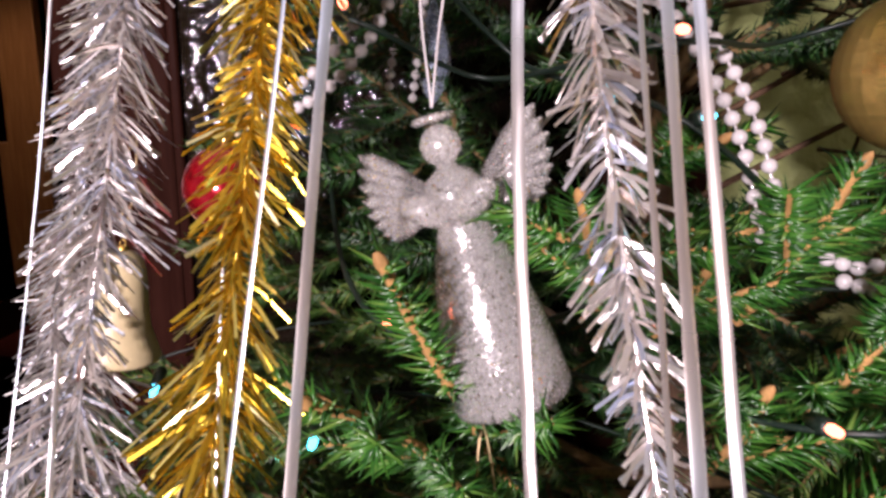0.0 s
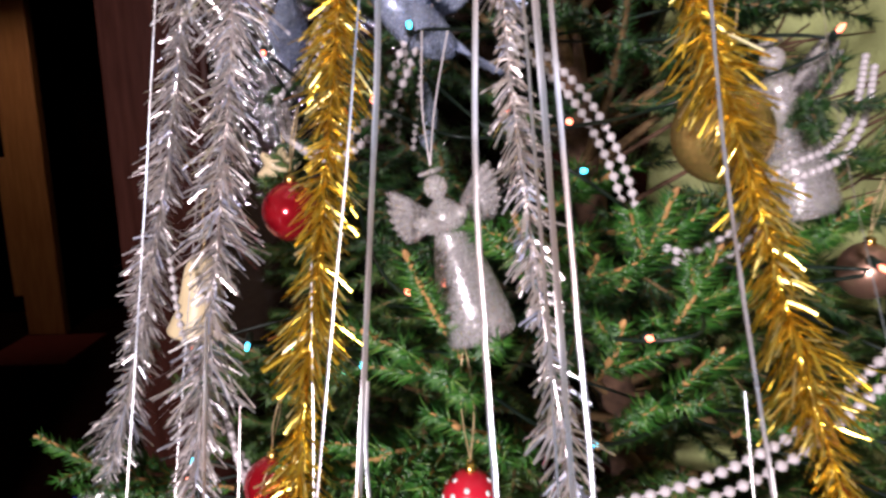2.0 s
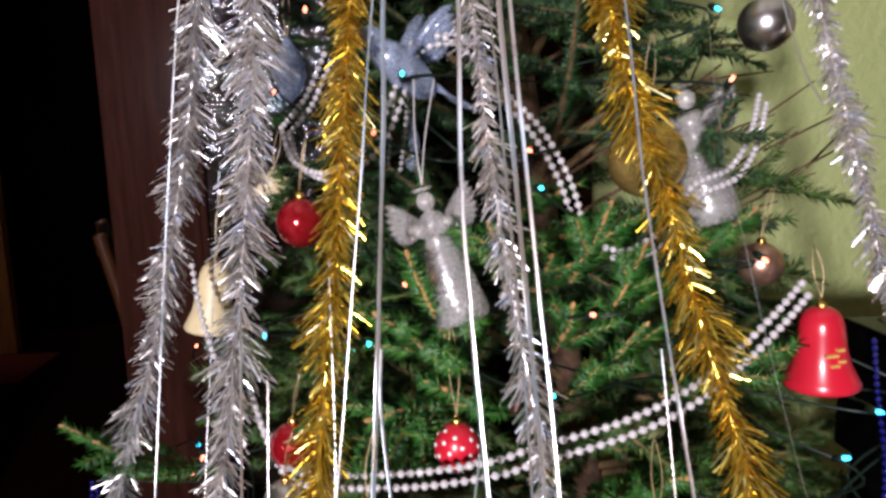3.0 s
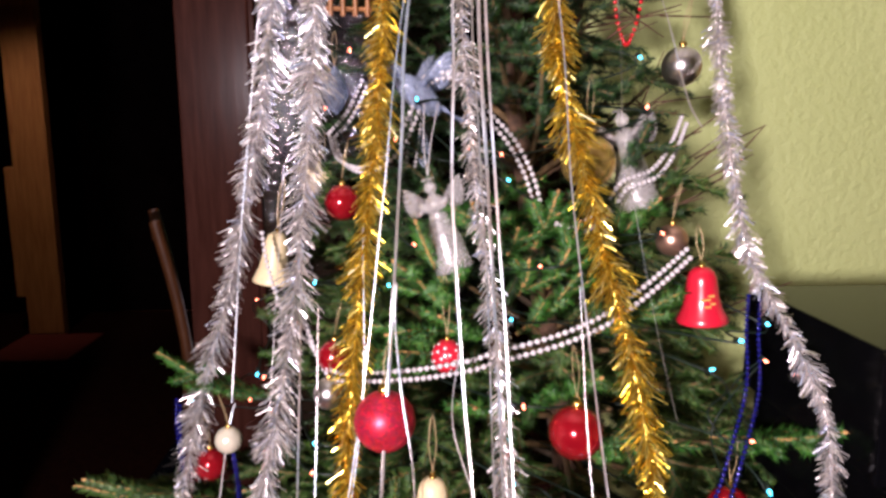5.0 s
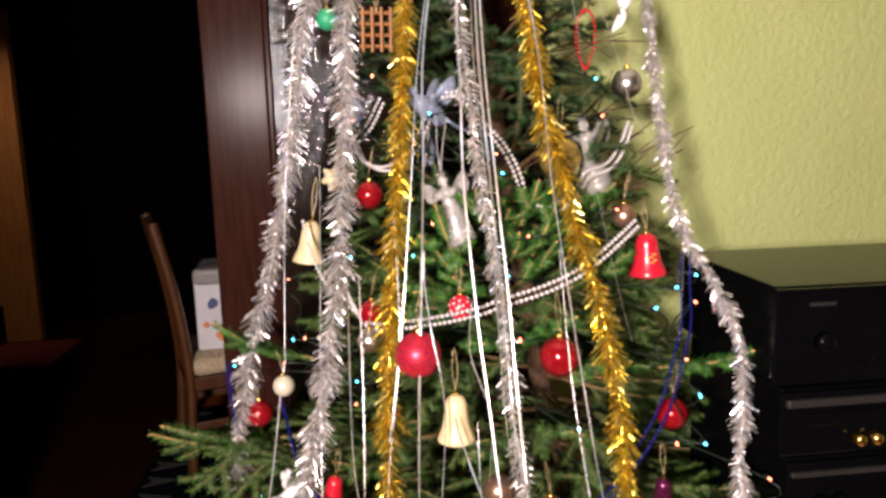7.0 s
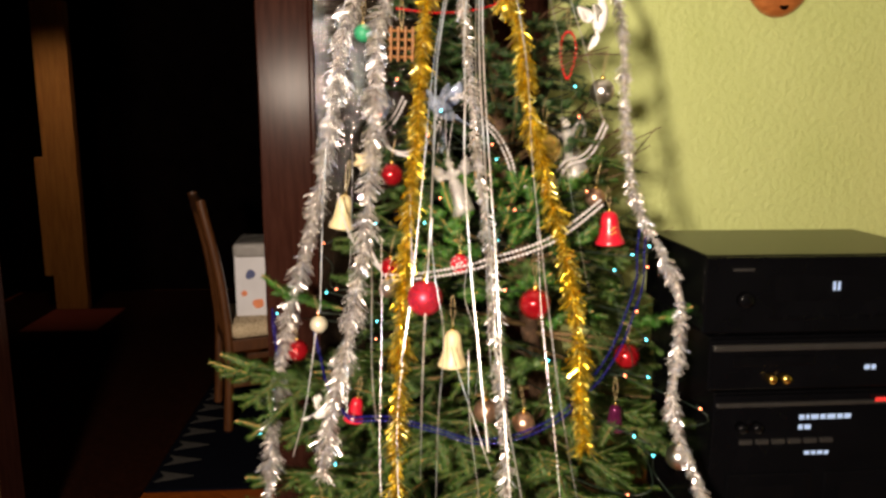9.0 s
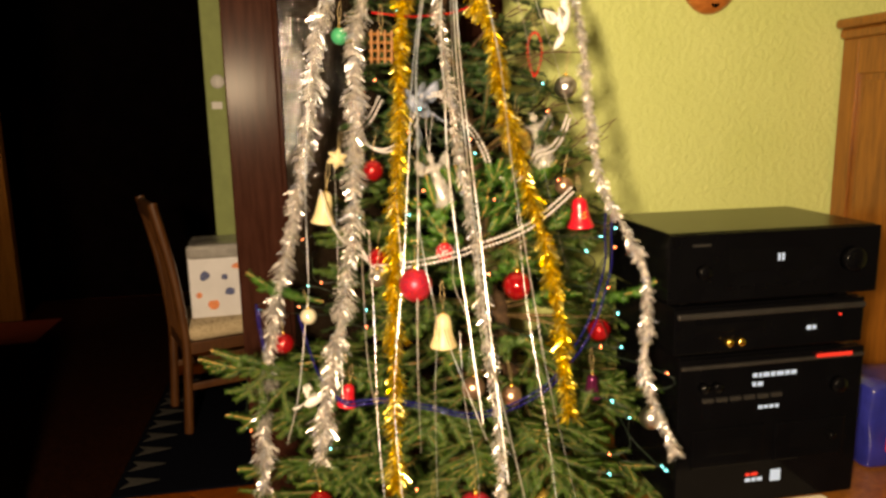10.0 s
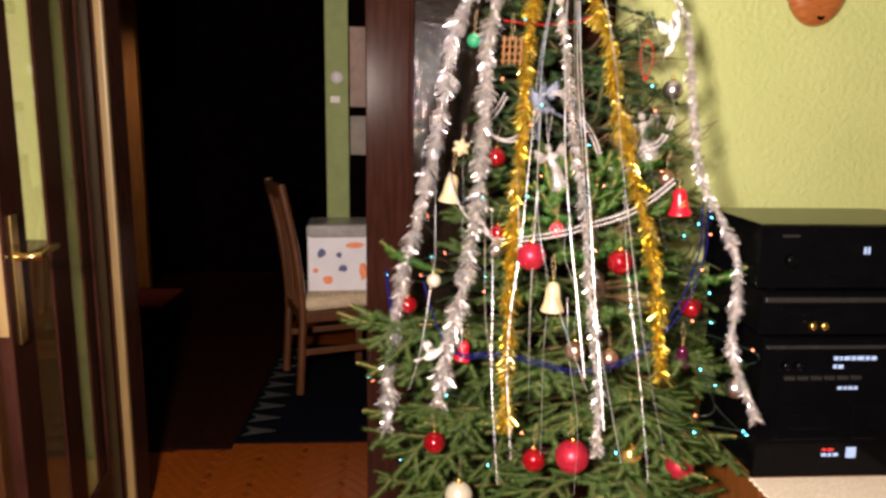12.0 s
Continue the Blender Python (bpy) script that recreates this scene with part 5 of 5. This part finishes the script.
bauble(0.414, 0.080, 0.815, 0.047, SILVERGLOSS, "silver bauble at the end of the thin tinsel", 0.05)
bauble(0.069, 0.200, 0.865, 0.050, PINKGOLD, "rose gold bauble among low boughs", 0.05)
bauble(0.125, 0.105, 0.880, 0.042, PINKGOLD, "rose gold bauble by the blue beads", 0.05)
bauble(-0.168, 0.429, 1.604, 0.036, GREENMATT, "matt green ball on the silver tinsel", 0.05)
bauble(-0.262, 0.300, 0.585, 0.056, REDGLOSS, "red bauble on the low boughs", 0.05)
bauble(-0.036, 0.125, 0.622, 0.056, REDGLOSS, "dark red bauble on the low boughs", 0.05)
bauble(0.045, 0.084, 0.650, 0.078, REDGLIT, "large red glittered bauble on the low boughs", 0.05)
bauble(0.314, 0.116, 0.605, 0.066, REDGLIT, "red glittered bauble on the low boughs", 0.05)
bauble(0.190, 0.110, 0.640, 0.052, GOLDGLOSS, "gold bauble on the low boughs", 0.05)
bauble(-0.195, 0.310, 0.430, 0.074, CREAMBALL, "pearly cream bauble on the lowest boughs", 0.06)
bauble(0.300, 0.300, 1.275, 0.040, PINKGOLD, "rose gold bauble under the outer angel", 0.05)
red_bell = bell(0.306, 0.210, 1.196, 0.056, 0.064, REDMATT, "red plastic bell with a gold cap", 0.04, -4)
for x, z, w in ((-0.004, 0.030, 0.010), (-0.002, 0.022, 0.007), (0.003, 0.034, 0.006), (0.004, 0.025, 0.005)):
    part("print", box("print", x - w / 2, x + w / 2, -0.0218 + 0.06 * (z - 0.022), -0.0188 + 0.06 * (z - 0.022), z - 0.001, z + 0.001, GOLDPRINT), red_bell, label="gold printed mark")
bell(-0.004, 0.141, 0.982, 0.054, 0.068, CREAM, "cream straw-coloured bell hanging at the front", 0.06)
bell(-0.223, 0.470, 1.190, 0.056, 0.075, CREAM, "cream bell behind the silver tinsel", 0.07, 8)
bell(0.308, 0.137, 0.848, 0.040, 0.050, PURPLE, "small purple bell with a gold rim", 0.05)
bell(-0.195, 0.300, 0.810, 0.045, 0.050, REDMATT, "small red bell on a low bough", 0.04, 10)

# the spotted ball, like a toadstool cap
spot = bauble(0.016, 0.219, 1.157, 0.036, REDMATT, "red ball with white polka dots", 0.07, 1.1)
dot = lathe("dot", ((0.0019, 0), (0.0018, 0.0005), (0.0, 0.0007)), WHITEDOT, 10)
for k in range(46):
    h = 1 - 2 * (k + 0.5) / 46
    a = k * 2.39996
    q = Vector((math.sqrt(1 - h * h) * math.cos(a), math.sqrt(1 - h * h) * math.sin(a), h))
    if h < 0.86:
        rot = q.to_track_quat("Z", "Y").to_matrix().to_4x4()
        part("dot", dot, spot, Matrix.Translation((q.x * 0.0179, q.y * 0.0179, q.z * 0.0197)) @ rot)

# woven straw lattice
lattice = empty("straw_ornament", pose(-0.092, 0.300, 1.545, 6, 0, 8), "woven orange straw lattice ornament", "ornament")
for k in range(4):
    part("straw", tube("straw", [(-0.026, 0.0015 * (-1) ** k, 0.002 + 0.016 * k), (0, 0.002, 0.002 + 0.016 * k), (0.026, 0.0015, 0.002 + 0.016 * k)], 0.0028, STRAW, 7), lattice)
    part("straw", tube("straw", [(-0.021 + 0.014 * k, -0.002, -0.006), (-0.021 + 0.014 * k, -0.003, 0.025), (-0.021 + 0.014 * k, -0.002, 0.058)], 0.0028, STRAW, 7), lattice)
hanger(lattice, 0.05, 0.06)

# straw star behind the silver tinsel
star = empty("straw_star", pose(-0.176, 0.66, 1.326, 0, 10, 0), "cream straw star with broad rays", "star")
for k in range(3):
    a = math.pi * k / 3 + 0.5
    d = np.array([math.cos(a), 0, math.sin(a)]) * 0.026
    part("ray", tube("ray", [-d, -d * 0.5, d * 0.5, d], (0.0030, 0.0105, 0.0095, 0.0030), CREAM, 8), star, pose(0, -0.001 * k, 0))
part("hub", lathe("hub", [(r0, h) for r0, h in sphere_profile(0.009)], CREAM, 16), star)
hanger(star, 0.026, 0.05)

# red bead figure on the upper right
mitten = empty("bead_ornament", pose(0.236, 0.312, 1.51), "ornament of small red beads threaded on a wire", "ornament")
rb = lathe("bead", [(r0, h) for r0, h in sphere_profile(0.0024, n=8)], REDBEADS, 10)
for k in range(34):
    a = 2 * math.pi * k / 34
    part("bead", rb, mitten, pose(0.012 * math.sin(a) * (1.2 - 0.4 * math.cos(a)), 0.002 * math.sin(3 * a), 0.045 - 0.045 * math.cos(a)))
hanger(mitten, 0.09, 0.05)

# clear faceted drop behind the angel
drop = empty("glass_drop", pose(-0.005, 0.40, 1.385), "pale blue glass drop ornament", "ornament")
part("body", lathe("body", ((0.0006, -0.026), (0.006, -0.020), (0.0095, -0.008), (0.0090, 0.004), (0.0055, 0.017), (0.002, 0.026), (0.0008, 0.028)), FROSTBLUE, 10, False), drop)
hanger(drop, 0.028, 0.05)

drop = empty("glass_drop", pose(-0.128, 0.50, 1.462), "pale blue faceted glass drop by the silver tinsel", "ornament")
part("body", lathe("body", ((0.0006, -0.034), (0.010, -0.024), (0.018, -0.006), (0.017, 0.008), (0.010, 0.022), (0.003, 0.034), (0.0008, 0.036)), FROSTBLUE, 9, False), drop)
hanger(drop, 0.036, 0.05)


# ---- bead garlands ----
def bead_garland(points, dia, material, label, rows=((0, 0, 0),), pitch=1.22):
    line = curve(points, dia * pitch)
    ob = empty("bead_garland", pose(0, 0, 0), label, "bead garland", "bead garlands on the tree")
    me = lathe("bead", [(r0, h) for r0, h in sphere_profile(dia / 2, n=8)], material, 12)
    g = random.Random(len(line))
    for off in rows:
        o = np.array(off)
        path = line + o
        part("string", tube("string", path, dia * 0.12, material, 4), ob)
        for p in path:
            part("bead", me, ob, pose(*p, g.uniform(0, 90), g.uniform(0, 90), 0))
    return ob


PEARLS = "double string of pearly white beads draped on the boughs"
PAIR = ((0, 0, 0), (0.006, -0.003, -0.0085))
bead_garland([(0.032, 0.328, 1.480), (0.053, 0.313, 1.462), (0.074, 0.329, 1.432), (0.103, 0.313, 1.399), (0.124, 0.293, 1.355), (0.134, 0.282, 1.312)], 0.0064, PEARL, PEARLS, ((0, 0, 0), (-0.0085, -0.003, -0.004)))
bead_garland([(0.150, 0.276, 1.300), (0.173, 0.281, 1.296), (0.208, 0.282, 1.319), (0.233, 0.297, 1.347), (0.277, 0.318, 1.361), (0.309, 0.346, 1.390), (0.338, 0.388, 1.425)], 0.0064, PEARL, PEARLS, PAIR)
bead_garland([(-0.134, 0.456, 1.403), (-0.119, 0.416, 1.371), (-0.083, 0.369, 1.362), (-0.044, 0.343, 1.390), (-0.017, 0.341, 1.443), (-0.005, 0.344, 1.473), (0.032, 0.328, 1.480)], 0.0064, PEARL, PEARLS, ((0, 0, 0), (0.008, -0.003, -0.006)))
bead_garland([(-0.134, 0.480, 1.406), (-0.108, 0.455, 1.433), (-0.086, 0.440, 1.474)], 0.0064, PEARL, PEARLS, PAIR)
bead_garland([(-0.160, 0.320, 1.180), (-0.140, 0.285, 1.145), (-0.118, 0.254, 1.130), (-0.072, 0.220, 1.139), (-0.016, 0.191, 1.152), (0.037, 0.172, 1.167), (0.063, 0.167, 1.177), (0.128, 0.160, 1.197),
              (0.178, 0.166, 1.216), (0.216, 0.176, 1.238), (0.253, 0.190, 1.262), (0.281, 0.205, 1.280)], 0.0064, PEARL, PEARLS, ((0, 0, 0), (0.003, -0.004, -0.009)))
bead_garland([(-0.225, 0.42, 1.27), (-0.215, 0.40, 1.225), (-0.190, 0.36, 1.175), (-0.150, 0.320, 1.140), (-0.118, 0.28, 1.118)], 0.0064, PEARL, PEARLS, ((0, 0, 0),))
bead_garland([(-0.019, 0.385, 1.440), (-0.023, 0.380, 1.402), (-0.028, 0.385, 1.368)], 0.0050, PEARL, "short hanging strand of small pale beads", ((0, 0, 0), (0.012, 0.004, -0.006)))
bead_garland([(-0.098, 0.40, 1.650), (-0.020, 0.34, 1.635), (0.060, 0.315, 1.640), (0.115, 0.31, 1.660)], 0.0045, REDBEADS, "thin string of small red beads across the upper boughs")
BLUES = "string of dark blue glass beads draped on the low boughs"
bead_garland([(0.378, 0.250, 1.215), (0.366, 0.225, 1.180), (0.356, 0.195, 1.125), (0.328, 0.160, 1.075), (0.294, 0.125, 1.020), (0.258, 0.105, 0.975), (0.225, 0.085, 0.950)], 0.0052, BLUEBEAD, BLUES, ((0, 0, 0), (0.013, -0.004, -0.004)))
bead_garland([(-0.290, 0.440, 0.980), (-0.272, 0.400, 0.920), (-0.248, 0.323, 0.872), (-0.205, 0.245, 0.845), (-0.160, 0.20, 0.860), (-0.117, 0.166, 0.872), (-0.043, 0.115, 0.872), (0.030, 0.077, 0.864),
              (0.106, 0.062, 0.879), (0.170, 0.062, 0.907), (0.205, 0.066, 0.932)], 0.0052, BLUEBEAD, BLUES, ((0, 0, 0), (0.004, -0.002, -0.008)))
bead_garland([(-0.390, 0.53, 0.99), (-0.388, 0.515, 0.95), (-0.378, 0.50, 0.885)], 0.0058, BLUEBEAD, BLUES, PAIR)


# ---- fairy lights ----
def light_string(spots, led, label):
    """Small lit bulbs in green sockets on one cable that winds through the boughs."""
    ob = empty("light_string", pose(0, 0, 0), label, "fairy lights")
    bulb = lathe("bulb", ((0.0015, 0), (0.0019, 0.003), (0.0016, 0.0062), (0.0007, 0.0080), (0.0002, 0.0084)), led, 10)
    socket = lathe("socket", ((0.0028, -0.010), (0.0030, -0.004), (0.0030, 0.0005), (0.0022, 0.001)), CABLE, 10)
    places = [Vector(on_tree(x, z, -0.012)) for x, z in spots]
    for k, p in enumerate(places):
        m = Matrix.Translation(p) @ pose(0, 0, 0, 60 + (k * 37) % 60, (k * 53) % 50 - 25, 0)
        s = part("socket", socket, ob, m)
        part("bulb", bulb, s)
    order = sorted(places, key=lambda q: (round(q.z / 0.11), q.x if round(q.z / 0.11) % 2 else -q.x))
    path = []
    for a, b_ in zip(order, order[1:]):
        path.append(a + Vector((0, 0.006, -0.004)))
        if (b_ - a).length > 0.05:
            mid = (a + b_) / 2
            path.append(mid + Vector((0, 0.07 + 0.25 * max(0, (b_ - a).length - 0.1), -0.02)))
    path.append(order[-1])
    part("cable", tube("cable", curve(path, 0.012), 0.0013, CABLE, 5), ob)


light_string(((-0.388, 0.960), (-0.435, 0.824), (-0.403, 0.766), (-0.353, 0.677), (-0.442, 0.649), (-0.285, 0.813), (-0.234, 0.725), (-0.144, 1.030), (-0.146, 1.219), (-0.050, 1.232), (0.084, 1.206),
              (0.082, 1.045), (0.166, 1.000), (0.303, 1.151), (0.388, 1.189), (0.345, 1.176), (0.360, 1.027), (0.356, 0.963), (0.354, 0.832), (0.319, 0.869), (0.414, 0.734), (-0.265, 1.029),
              (-0.046, 1.653), (-0.015, 1.445), (0.250, 1.496), (0.086, 1.355), (-0.350, 0.480), (-0.144, 0.610), (0.422, 0.725), (0.123, 0.696), (0.295, 0.741)), CYANLED, "string of lit cyan fairy lights on dark green cable")
light_string(((-0.019, 1.279), (0.079, 1.384), (-0.040, 1.398), (-0.134, 1.439), (-0.273, 1.133), (0.253, 1.435), (0.258, 1.297), (0.117, 1.263), (0.094, 1.121), (0.377, 1.152), (0.344, 1.076),
              (-0.234, 1.060), (-0.147, 0.996), (-0.099, 1.508), (-0.291, 0.962), (-0.430, 0.640), (0.310, 0.971), (0.465, 0.894), (0.300, 0.774), (-0.072, 0.703)), AMBERLED, "string of lit amber fairy lights on dark green cable")
